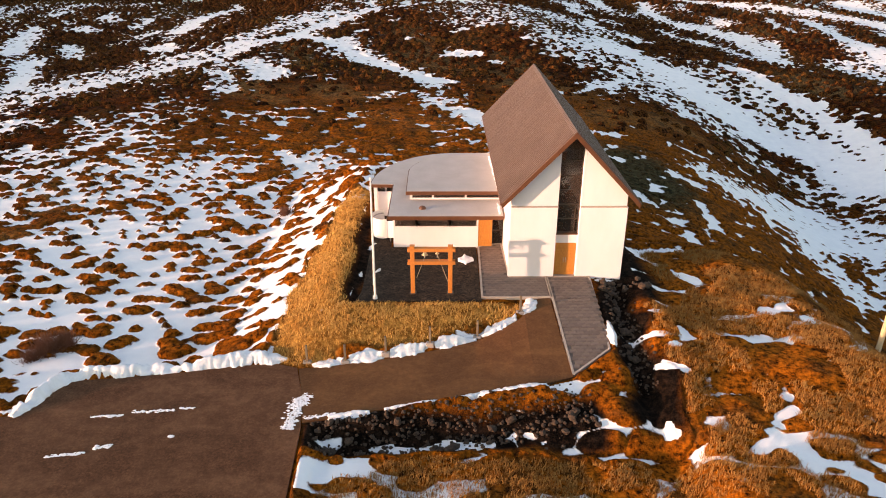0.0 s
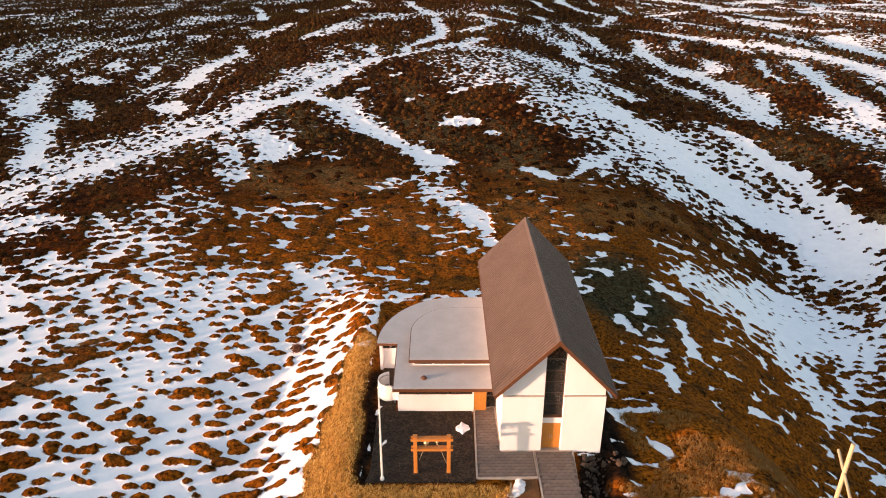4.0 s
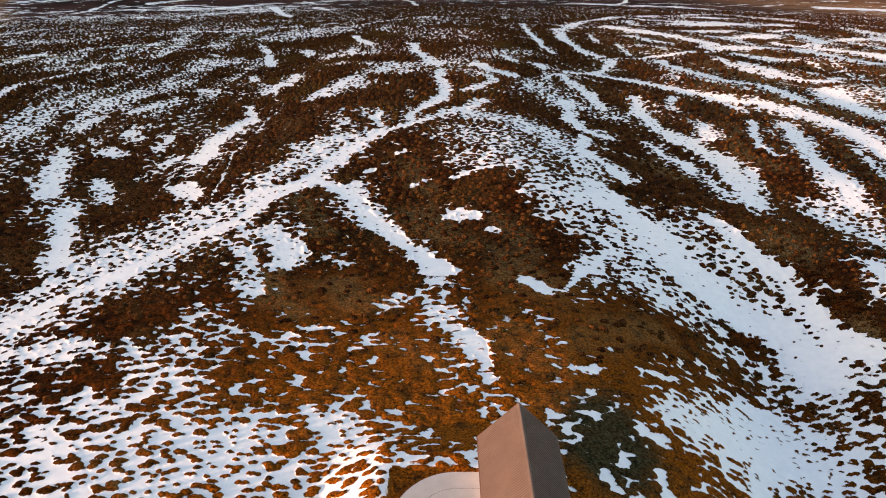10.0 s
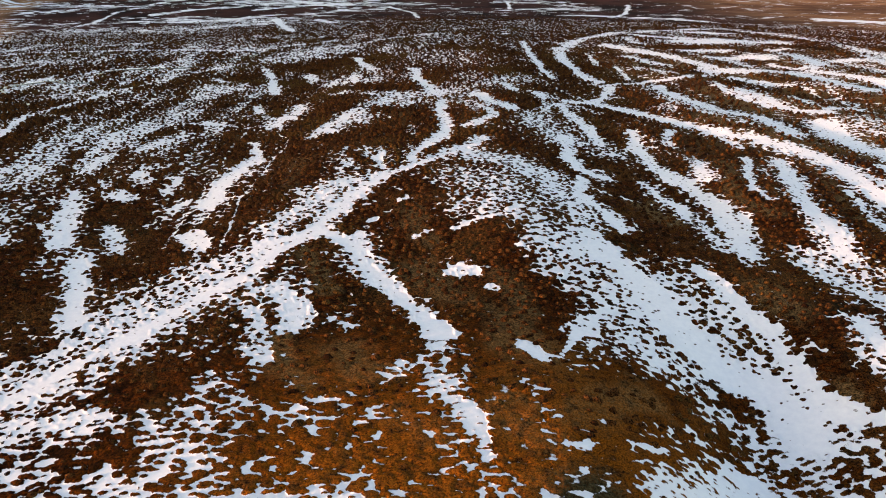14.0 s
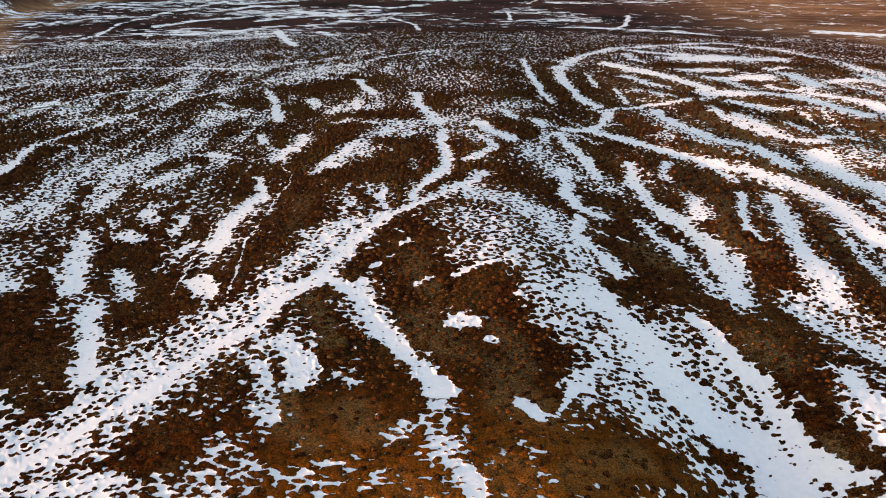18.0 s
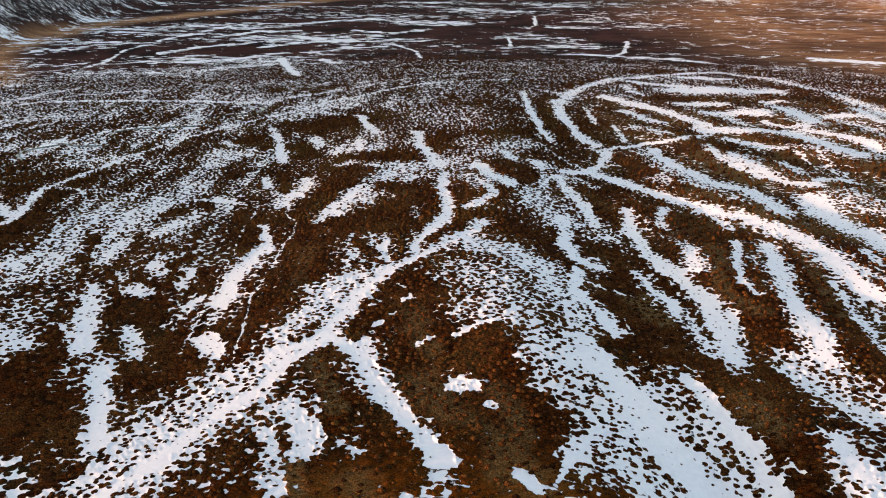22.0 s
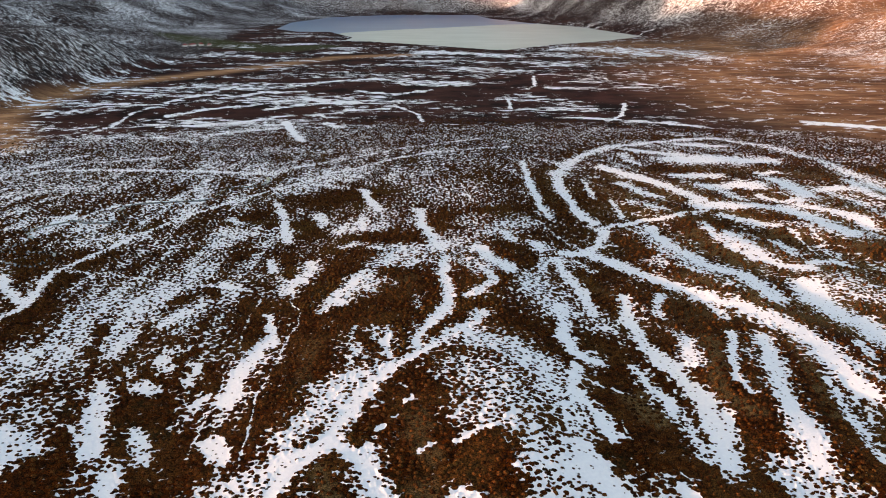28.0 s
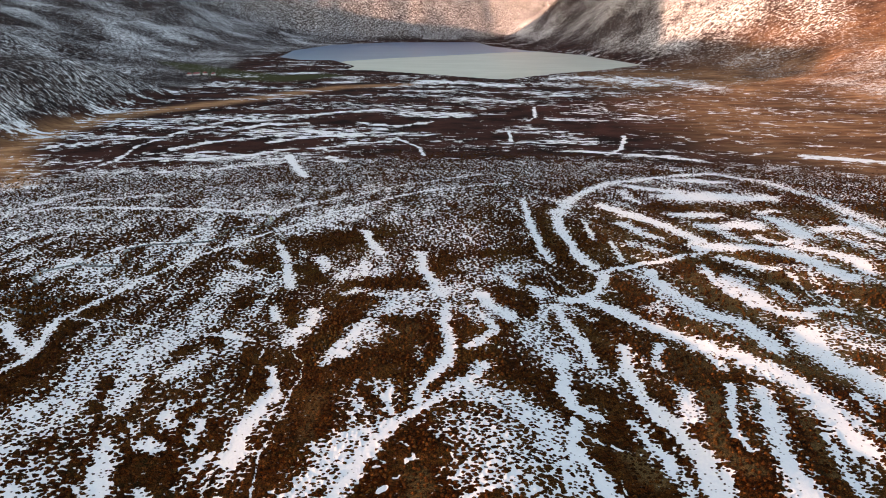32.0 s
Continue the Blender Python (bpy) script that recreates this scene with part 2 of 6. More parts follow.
def ground_material():
    """Heath, dry grass and snow, laid out by the sheet's own measures of cover."""
    n = Nodes("heath_and_snow", 0.9)
    n.out.inputs["Specular IOR Level"].default_value = 0.03
    patch = n.math("MULTIPLY", n.math("SUBTRACT", n.noise(0.05, 4, 0.6), 0.5), 1.5)

    def patchwork(name):
        """One cover gives way to another patch by patch."""
        return n.span(n.math("ADD", n.attribute(name), patch), 0.45, 0.55)

    near = patchwork("near")
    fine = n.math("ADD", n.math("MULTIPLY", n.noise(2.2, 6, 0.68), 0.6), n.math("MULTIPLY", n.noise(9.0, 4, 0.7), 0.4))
    coarse = n.noise(0.05, 4, 0.6)
    mid = n.noise(0.35, 4, 0.6)
    speck = n.cells(0.5, (1.0, 0.9, 0.0))
    # near-black ends: the tussocks' own shade is put into the heath colours
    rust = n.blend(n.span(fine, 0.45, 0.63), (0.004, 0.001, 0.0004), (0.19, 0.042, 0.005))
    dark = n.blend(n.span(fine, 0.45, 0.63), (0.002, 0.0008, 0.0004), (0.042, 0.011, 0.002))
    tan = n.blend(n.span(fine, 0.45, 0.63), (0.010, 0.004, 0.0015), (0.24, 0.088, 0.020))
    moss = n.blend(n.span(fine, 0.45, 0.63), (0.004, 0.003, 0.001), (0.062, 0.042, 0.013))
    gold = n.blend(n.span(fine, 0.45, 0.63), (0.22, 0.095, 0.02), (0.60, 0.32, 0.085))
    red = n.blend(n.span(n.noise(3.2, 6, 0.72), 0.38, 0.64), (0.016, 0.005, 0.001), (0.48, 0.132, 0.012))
    red = n.blend(n.span(n.noise(0.45, 4, 0.6), 0.5, 0.66), red, tan)
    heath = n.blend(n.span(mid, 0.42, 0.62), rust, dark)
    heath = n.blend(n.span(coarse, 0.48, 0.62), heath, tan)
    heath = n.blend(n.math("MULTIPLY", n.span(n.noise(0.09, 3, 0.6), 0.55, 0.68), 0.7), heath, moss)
    heath = n.blend(n.attribute("straw_and_sun"), heath, n.blend(n.span(fine, 0.45, 0.63), (0.022, 0.013, 0.005), (0.36, 0.20, 0.075)))
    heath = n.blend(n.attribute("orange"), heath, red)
    heath = n.blend(n.attribute("moss"), heath, n.blend(n.span(fine, 0.45, 0.63), (0.006, 0.007, 0.003), (0.075, 0.078, 0.040)))
    heath = n.blend(n.attribute("flats"), heath, n.blend(n.span(n.noise(0.02, 4, 0.6), 0.35, 0.65), (0.012, 0.0045, 0.004), (0.065, 0.022, 0.016)))
    heath = n.blend(n.math("MULTIPLY", n.attribute("hill"), 0.85), heath, n.blend(n.span(n.noise(0.06, 6, 0.7), 0.4, 0.62), (0.012, 0.011, 0.013), (0.070, 0.050, 0.045)))
    heath = n.blend(n.attribute("gold"), heath, gold)
    # tan grass fields; on the right flats the same tone paints sunny haze
    heath = n.blend(n.attribute("field_and_glow"), heath, n.blend(n.span(n.noise(0.03, 6, 0.7, (0.6, 1.4, 1.0)), 0.4, 0.62), (0.22, 0.095, 0.045), (0.56, 0.29, 0.145)))
    heath = n.blend(n.attribute("green"), heath, (0.045, 0.045, 0.016))
    heath = n.blend(n.attribute("soil"), heath, n.blend(n.span(fine, 0.45, 0.63), (0.003, 0.002, 0.0016), (0.03, 0.017, 0.011)))
    # snow lies where its share of the ground is above the tussocks
    beyond = n.attribute("beyond")
    lump = n.math("ADD", n.math("MULTIPLY", n.attribute("tussock"), n.math("SUBTRACT", 1.0, beyond)), n.math("MULTIPLY", n.cells(0.52, (1.0, 1.2, 0.0)), beyond))
    rise = n.math("ADD", n.math("MULTIPLY", lump, near), n.math("MULTIPLY", speck, n.math("SUBTRACT", 1.0, near)))
    strewn = n.span(n.noise(0.055, 5, 0.68, (0.8, 1.25, 1.0), 0.5), 0.3, 0.7)
    gully = n.span(n.noise(0.22, 7, 0.74, (0.4, 1.0, 0.5), 0.4), 0.3, 0.7)
    strewn = n.math("ADD", n.math("MULTIPLY", strewn, n.math("SUBTRACT", 1.0, n.attribute("hill"))), n.math("MULTIPLY", gully, n.attribute("hill")))
    far = patchwork("far")
    rise = n.math("ADD", n.math("MULTIPLY", rise, n.math("SUBTRACT", 1.0, far)), n.math("MULTIPLY", strewn, far))
    cover = n.math("SUBTRACT", n.attribute("snow"), rise)
    cover = n.math("ADD", cover, n.math("MULTIPLY", n.math("SUBTRACT", n.noise(0.9, 5, 0.6), 0.5), 0.5))
    white = n.blend(n.span(n.noise(0.8, 4, 0.6), 0.3, 0.7), (0.82, 0.835, 0.865), (0.91, 0.915, 0.925))
    lies = n.math("DIVIDE", n.math("ADD", cover, n.math("ADD", n.math("MULTIPLY", n.attribute("hill"), 0.06), 0.02)), n.math("ADD", n.math("MULTIPLY", n.attribute("hill"), 0.14), 0.07), True)
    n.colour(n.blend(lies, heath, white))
    n.gloss(n.span(lies, 0.0, 1.0, 0.95, 0.55))
    n.relief(n.math("MULTIPLY", fine, n.math("SUBTRACT", 1.0, n.math("MULTIPLY", lies, 0.85))), 0.7, 0.25)
    return n.mat


GROUND = ground_material()

# ---- the ground: one sheet from the camera's foot to the mountains ----
DRIFTS = []


def drift(share, reach, *line):
    """A stretch of ground where snow covers that share, within reach metres of a line."""
    DRIFTS.append((share, reach, np.array(line).reshape(-1, 2)))


drift(0.86, 3.39, -182.0, 303.9, -179.2, 311.1, -171.7, 339.2, -160.5, 386.0, -140, 426, -114, 469, -82, 518, -42, 563, 4, 599, 57, 651)
drift(0.97, 3.19, -175.9, 250.5, -173.6, 258.0, -174.2, 271.2, -179.4, 291.8, -181.9, 306.1)
drift(0.97, 3.47, -203.2, 298.4, -190.6, 281.7, -177.4, 267.6)
drift(0.76, 1.81, -175.0, 305.6, -154.1, 300.5, -136.3, 295.2, -115.5, 287.7, -96.5, 283.2, -84.9, 276.9)
drift(0.95, 3.43, -97.4, 286.1, -86.8, 279.5)
drift(0.95, 0.5, -63.9, 263.9, -57.8, 254.5, -55.9, 241.9, -57.5, 229.1, -56.7, 216.6, -57.6, 203.9, -58.7, 193.2, -57.9, 181.9, -56.4, 171.3, -56.1, 164.2)
drift(0.76, 0.5, -77.5, 276.4, -76.1, 244.6, -73.2, 222.4, -72.9, 204.8, -72.0, 189.7, -72.1, 176.4, -71.2, 164.2)
drift(0.71, 0.583, -129.5, 273.2, -115.3, 235.6, -106.7, 211.6, -100.5, 193.6, -94.5, 174.3)
drift(0.86, 6.83, -337, 557, -327, 572, -275, 562, -221, 544, -183, 537, -152, 525, -139, 523)
drift(0.79, 4.37, -133, 515, -121, 541, -106, 557, -90, 574, -64, 598, -46, 613, -17, 639, 32, 689)
drift(0.76, 2.31, -260.0, 387.7, -249.7, 398.6, -232.7, 398.7, -225.1, 391.9)
drift(0.79, 3.22, -214.6, 389.5, -214, 408, -207, 424, -192, 431, -165, 436, -151, 440)
drift(0.76, 5.81, -353, 537, -358, 576, -352, 619, -334, 644)
drift(0.71, 6.73, -329, 586, -314, 603, -283, 614, -249, 616)
drift(0.06, 3, -132.6, 245.0, -126.6, 231.3)
drift(0.08, 3.01, -127.0, 225.7, -118.9, 214.9)
drift(0.08, 3.55, -110.1, 224.4, -109.9, 214.4)
drift(0.06, 2.24, -114.6, 243.9, -112.4, 234.4)
drift(0.08, 4.41, -110.6, 264.4, -109.4, 269.5)
drift(0.1, 3.84, -100.4, 227.3, -96.8, 229.7)
drift(0.06, 3.68, -85.9, 222.8, -89.2, 214.8, -87.8, 207.1)
drift(0.06, 4.01, -79.8, 209.8, -75.0, 192.4)
drift(0.08, 3.38, -102.3, 197.9, -96.7, 182.3, -91.7, 166.9)
drift(0.06, 4.7, -89.1, 190.8, -86.4, 181.2)
drift(0.06, 2.82, -111.2, 191.2, -112.7, 182.9)
drift(0.06, 3.12, -109.7, 174.3, -104.4, 160.9)
drift(0.2, 3.88, -130.3, 203.0, -131.6, 198.6)
drift(0.06, 5.49, -78.2, 172.5, -71.0, 161.4)
drift(0.06, 3.58, -73.1, 174.5, -65.0, 163.4)
drift(0.06, 2.88, -75.5, 245.6, -71.2, 226.4)
drift(0.06, 5.76, -101.0, 320.7, -99.4, 332.1)
drift(0.06, 9.76, -113, 403, -117.5, 384.9)
drift(0.06, 4.05, -99.7, 388.3, -96.8, 372.1)
drift(0.06, 2.91, -105.4, 291.4, -96.9, 270.3)
drift(0.06, 4.32, -77.9, 325.2, -69.5, 291.8)
drift(0.05, 12.1, -49.8, 250.2, -49.4, 227.5, -48.8, 211.4, -51.0, 195.1, -51.8, 180.9, -54.2, 172.2)
drift(0.06, 8.32, -60.3, 252.5, -55.0, 272.7, -45.9, 293.7, -39.7, 317.1, -52.9, 323.7)
drift(0.05, 11.9, -38.1, 245.7, -25.1, 258.2, -13.5, 277.6, -19.0, 288.1)
drift(0.06, 12.4, -43.7, 340.1, -14.2, 339.3)
drift(0.06, 28.9, -71, 434, -54, 435)
drift(0.06, 9.21, -82.0, 378.3, -69.2, 355.3)
drift(0.05, 9.92, -30.2, 242.1, -12.2, 247.0)
drift(0.06, 3.99, -30.8, 229.6, -25.0, 216.5)
drift(0.06, 2.27, -24.4, 206.2, -28.5, 209.8)
drift(0.84, 6.05, -104.2, 255.1, -108.2, 243.3)
drift(0.84, 4.25, -118.1, 236.8, -116.1, 218.3)
drift(0.76, 2.38, -139.9, 246.5, -133.8, 231.4)
drift(0.84, 3.37, -145.4, 224.7, -146.2, 218.0)
drift(0.84, 2.31, -136.4, 210.9, -138.2, 207.9)
drift(0.86, 4.33, -111.7, 199.9, -105.2, 182.1, -100.1, 168.9)
drift(0.98, 2.4, -104.4, 178.0, -97.9, 166.0)
drift(0.84, 1.18, -111.2, 179.8, -101.0, 165.8)
drift(0.87, 3.61, -99.1, 200.8, -93.8, 198.9)
drift(0.84, 3.43, -98.5, 215.3, -93.5, 210.8)
drift(0.84, 2.98, -83.3, 202.0, -84.5, 212.4)
drift(0.97, 2.19, -69.4, 251.1, -61.4, 224.7)
drift(0.96, 4.77, -65.5, 228.2, -66.8, 213.5, -68.1, 200.9, -68.1, 191.3)
drift(0.71, 3.54, -67.4, 189.0, -67.5, 179.6)
drift(0.97, 2.41, -64.5, 170.8, -59.9, 162.1)
drift(0.76, 2.69, -77.7, 184.3, -76.5, 193.8)
drift(0.84, 2.62, -91.7, 177.6, -86.3, 169.1)
drift(0.76, 4.23, -125.7, 173.1, -116.5, 168.3)
drift(0.95, 3.42, -106, 426, -96.0, 398.0, -87.1, 364.8, -80.7, 343.6)
drift(0.95, 2.46, -85.2, 318.2, -78.6, 297.7)
drift(0.86, 4.66, -63.3, 307.6, -60.1, 295.9, -64.1, 282.7, -67.3, 274.1)
drift(0.84, 4.13, -123.9, 390.1, -116.7, 379.8)
drift(0.71, 11.3, -118.0, 349.0, -111.4, 363.2)
drift(0.66, 21.8, -191.4, 349.3, -169.7, 354.9)
drift(0.95, 3.45, -56, 452, -45, 407, -37.5, 390.7)
drift(0.87, 4.6, -76.9, 394.9, -66.2, 374.0)
drift(0.76, 5, -93, 484, -69, 460)
drift(0.84, 3.12, -55.9, 349.9, -54.1, 365.0)
drift(0.76, 4.56, -51.1, 326.5, -44.8, 329.9)
drift(0.76, 3.73, -37.5, 321.9, -30.4, 320.0)
drift(0.76, 1.84, -26.7, 307.5, -21.2, 325.2)
drift(0.95, 4.42, -17.0, 393.9, -12.6, 359.1, -6.8, 341.2, -3.1, 322.9)
drift(0.65, 21.4, -11.6, 328.1, 3.0, 331.2)
drift(0.97, 3.14, -0.3, 310.5, -1.5, 286.2, 1.1, 268.8, 0.9, 253.3, -4.5, 242.4, -9.4, 229.7, -10.4, 220.4)
drift(0.63, 3.45, -10.8, 269.0, -11.8, 238.5)
drift(0.87, 3.21, -48.5, 251.4, -44.6, 267.3, -37.2, 283.9)
drift(0.73, 3.97, -37.2, 283.9, -23.3, 296.7, -12.9, 304.2)
drift(0.97, 3.79, -46.2, 262.6, -40.5, 257.9)
drift(0.97, 5.87, 15.8, 326.5, 20.7, 306.9, 27.0, 297.0)
drift(0.84, 3.16, 15.4, 295.5, 20.5, 279.7, 10.9, 265.7)
drift(0.61, 12.8, 6.2, 304.6, 16.0, 290.3)
drift(0.95, 2.51, 10.9, 265.7, 8.0, 263.6)
drift(0.87, 4.72, 30.0, 349.1, 33.3, 338.5)
drift(0.87, 7.03, 42.0, 336.6, 46.7, 330.3)
drift(0.53, 9.98, 7.1, 354.2, 27, 407)
drift(0.61, 16.5, 23.2, 348.3, 44.7, 378.2)
drift(0.53, 59.3, 3, 433, -33, 433)
drift(0.06, 7.17, 21.3, 325.4, 28.0, 315.5)
drift(0.06, 5.97, 35.0, 312.8, 24.5, 286.6, 13.9, 271.3, 3.8, 257.4)
drift(0.06, 5.08, -1.8, 384.4, -4.1, 358.9, 6.1, 353.3)
drift(0.08, 7.94, 20.7, 389.3, 48, 409)
drift(0.08, 7.31, 43, 466, 48, 474)
drift(0.06, 2.69, 9.8, 276.7, 6.1, 296.2)
drift(0.06, 7.96, 8.5, 247.7, 17.3, 256.5, 23.6, 245.4, 36.0, 240.6, 42.2, 225.1)
drift(0.06, 2.55, 45.2, 216.6, 44.9, 229.3)
drift(0.97, 1.65, -20.7, 230.5, -21.2, 221.3, -19.3, 212.6)
drift(0.97, 2.87, 1.9, 229.8, -6.1, 219.2, -14.3, 209.6, -18.7, 205.5)
drift(0.98, 3.69, -18.7, 205.5, -23.4, 196.6, -27.4, 185.1, -31.0, 174.3, -35.8, 164.5, -41.1, 160.1, -45.0, 157.1)
drift(0.75, 5.99, -27.7, 202.2, -35.5, 193.1, -40.1, 179.7, -44.6, 169.2)
drift(0.79, 3.55, 15.6, 249.0, 8.3, 239.2, -0.2, 225.5)
drift(0.98, 2.38, -28.0, 164.7, -22.9, 160.3, -19.2, 157.1)
drift(0.86, 1.17, -33.2, 222.2, -30.4, 212.8)
drift(0.71, 1.71, -51.3, 240.0, -41.1, 243.7, -34.0, 238.4, -33.4, 225.4)
drift(0.84, 0.976, -27.4, 236.1, -25.5, 225.4)
drift(0.05, 11.5, -15.4, 197.9, -8.5, 189.6, -11.2, 176.6, -4.4, 166.5, -7.2, 157.6)
drift(0.05, 5.59, -21.4, 179.6, -23.9, 169.0)
drift(0.87, 1.4, -12.4, 186.1, -10.5, 188.6)
drift(0.84, 0.802, -14.0, 194.9, -12.2, 193.9)
drift(0.84, 0.786, -15.7, 178.9, -14.1, 179.4)
drift(0.86, 1.07, -19.7, 171.9, -17.6, 173.9)
drift(0.84, 0.844, -7.0, 163.1, -3.2, 166.9)
drift(0.1, 8.3, 4.5, 160.2, 12.6, 164.7, 10.6, 155.5)
drift(0.06, 6.32, -36.4, 159.5, -30.3, 158.9)
drift(0.57, 16.5, 8.2, 206.0, 14.3, 198.7, 18.8, 186.8, 13.4, 177.3, 22.2, 167.2, 25.8, 158.7)
drift(0.71, 10.3, 8.0, 230.1, 21.8, 223.0, 30.5, 212.4, 34.3, 195.8)
drift(0.95, 1.35, 2.8, 166.4, 9.5, 171.4, 14.2, 173.8)
drift(0.86, 1.36, 2.6, 177.0, 7.1, 187.2)
drift(0.95, 3.27, 52.8, 318.3, 53.4, 296.1, 54.9, 286.4, 57.6, 276.9, 59.2, 264.6, 59.1, 257.2)
drift(0.69, 3.71, 46.3, 316.4, 39.4, 286.6, 35.3, 272.2)
drift(0.63, 12, 36.0, 290.1, 39.7, 269.6, 44.9, 256.5)
drift(0.98, 3.75, 45.8, 262.5, 44.2, 237.9, 45.3, 225.3, 49.1, 218.7, 53.9, 218.6)
drift(0.97, 3.57, 44.6, 213.5, 40.4, 198.1, 43.5, 189.2, 46.7, 181.0, 47.6, 174.4)
drift(0.67, 6.59, 37.1, 184.6, 37.9, 168.6, 39.2, 158.7)
drift(0.05, 10.3, 58.6, 296.7, 65.5, 279.8, 69.8, 264.6)
drift(0.05, 8.74, 51.3, 235.6, 60.3, 233.3, 61.2, 217.5)
drift(0.06, 13.3, 56.3, 206.5, 60.7, 187.6, 64.6, 176.0, 68.0, 166.2)
drift(0.06, 3.94, 50.8, 200.5, 52.8, 182.4)
drift(0.06, 5.89, 46.1, 169.1, 45.9, 161.1)
drift(0.76, 1.44, 47.3, 204.3, 56.0, 201.2)
drift(0.71, 1.06, 62.7, 168.3, 54.2, 163.5)
drift(0.76, 0.661, 52.4, 182.3, 52.1, 173.9)
drift(0.95, 3.13, 75.1, 274.3, 72.4, 257.7, 72.6, 240.7, 72.8, 225.5, 75.1, 217.9)
drift(0.87, 2.65, 91.1, 277.5, 83.6, 257.3)
drift(0.97, 2.93, 64.9, 219.5, 67.9, 207.2, 70.7, 197.3, 70.9, 188.8)
drift(0.76, 2.91, 71.8, 189.4, 73.2, 177.9, 73.0, 166.8)
drift(0.98, 4.62, 74.0, 230.1, 78.6, 218.0, 80.1, 207.4, 82.3, 197.4, 81.9, 186.0, 79.7, 173.0, 78.3, 164.2)
drift(0.87, 4.68, 90.0, 238.5, 84.9, 219.7)
drift(0.87, 2, 87.1, 190.9, 84.2, 177.5)
drift(0.06, 3.53, 73.2, 209.3, 76.7, 194.7)
drift(0.04, 6.96, 100.8, 243.1, 89.9, 215.9, 91.3, 199.1, 95.6, 187.5, 88.2, 173.1)
drift(0.08, 11.3, 87.8, 256.4, 99.0, 247.7)
drift(0.97, 2, 109.0, 244.7, 100.7, 219.9, 96.1, 210.3, 98.9, 199.8)
drift(0.05, 3.88, 106.6, 220.5, 104.3, 208.4)
drift(0.98, 5, 119.2, 240.5, 114.5, 221.6, 110.7, 206.5, 108.5, 193.6, 107.1, 179.6, 103.7, 164.9)
drift(0.53, 3.31, 102.5, 187.4, 100.7, 172.2)
drift(0.04, 7.12, 131.4, 243.0, 124.9, 211.5, 119.8, 186.9, 114.5, 167.7)
drift(0.98, 6.71, 58.7, 329.5, 73.2, 330.8, 83.1, 313.1, 92.4, 298.0, 101.6, 286.2, 112.3, 274.4, 122.5, 264.0, 132.3, 254.8, 136.0, 243.7, 138.2, 226.9, 136.7, 212.6, 137.5, 202.9)
drift(0.76, 2.7, 128.9, 212.4, 126.7, 197.1, 123.8, 182.0, 122.9, 168.3)
drift(0.53, 4.65, 133.5, 206.5, 131.3, 188.4)
drift(0.84, 2.26, 109.5, 269.7, 111.1, 256.7)
drift(0.97, 4.46, 87.0, 369.7, 78.7, 343.7, 67.7, 331.7)
drift(0.96, 3.58, 84.6, 372.9, 112.1, 393.4, 129.2, 396.0, 158, 418)
drift(0.97, 5.2, 116.5, 381.8, 114.3, 350.9, 117.7, 336.3)
drift(0.66, 3.69, 97.5, 349.2, 98.9, 332.1, 104.4, 311.3)
drift(0.97, 7.6, 119.9, 333.1, 121.6, 315.9, 134.4, 306.8, 137.5, 289.1, 140.0, 276.6)
drift(0.65, 7.59, 112.3, 339.0, 118.1, 304.6)
drift(0.05, 8.19, 92.2, 358.2, 96.3, 330.9)
drift(0.05, 8.61, 134.2, 382.5, 138.8, 370.4, 139.9, 343.3, 142.0, 317.8)
drift(0.08, 5.21, 106.1, 305.5, 119.0, 280.1)
drift(0.87, 3.23, 147.1, 387.3, 143.2, 360.8, 148.1, 342.1, 150.3, 324.8)
drift(0.87, 6.01, 167, 409, 177.3, 399.3, 190.1, 389.1)
drift(0.87, 6.28, 154.1, 367.2, 156.4, 341.2, 155.6, 324.3)
drift(0.84, 4.94, 175.5, 358.8, 174.3, 331.9)
drift(0.98, 5.64, 155.9, 319.9, 162.3, 316.1, 171.7, 312.2)
drift(0.98, 5.53, 177.5, 320.6, 185.5, 320.6)
drift(0.97, 5.16, 189.5, 323.4, 192.0, 320.7)
drift(0.98, 10.3, 160, 427, 178, 429, 199, 427, 215, 422, 220, 405, 219.1, 383.7, 220.0, 369.5)
drift(0.95, 6.03, 226, 433, 241, 420, 247, 404, 241.1, 381.1)
drift(0.65, 4.26, 208.7, 388.9, 194.6, 347.4, 196.0, 332.3)
drift(0.79, 1.51, 194.4, 380.1, 185.8, 334.8)
drift(0.97, 9.4, 161.3, 292.7, 159.0, 276.4, 161.4, 266.9, 166.5, 255.1, 167.2, 241.9)
drift(0.59, 15.2, 175.6, 296.2, 185.2, 279.6)
drift(0.84, 2.34, 155.2, 239.8, 152.8, 226.8)
drift(0.05, 8.46, 186.9, 377.4, 190.3, 355.6)
drift(0.05, 8, 184, 412, 205, 400)
drift(0.05, 8.12, 147.3, 257.8, 154.6, 245.8, 157.2, 233.3)
drift(0.05, 10.1, 214.1, 352.3, 220.8, 333.6)
drift(0.05, 4.03, 148.6, 286.8, 142.7, 266.7)
drift(0.97, 4.86, 81, 514, 78, 472, 79, 435, 79, 401, 84.0, 382.8)
drift(0.88, 8.19, 81, 510, 98, 558, 115, 591, 138, 631, 164, 657, 196, 675, 231, 698, 272, 716)
drift(0.76, 9.96, 272, 716, 306, 675, 316, 617, 319, 593, 312, 520, 305, 475)
drift(0.97, 3.66, 62, 558, 59, 501, 57, 445, 58, 414, 59.7, 393.4)
drift(0.04, 8.04, 78, 547, 67, 469, 69, 425, 72.0, 392.0)
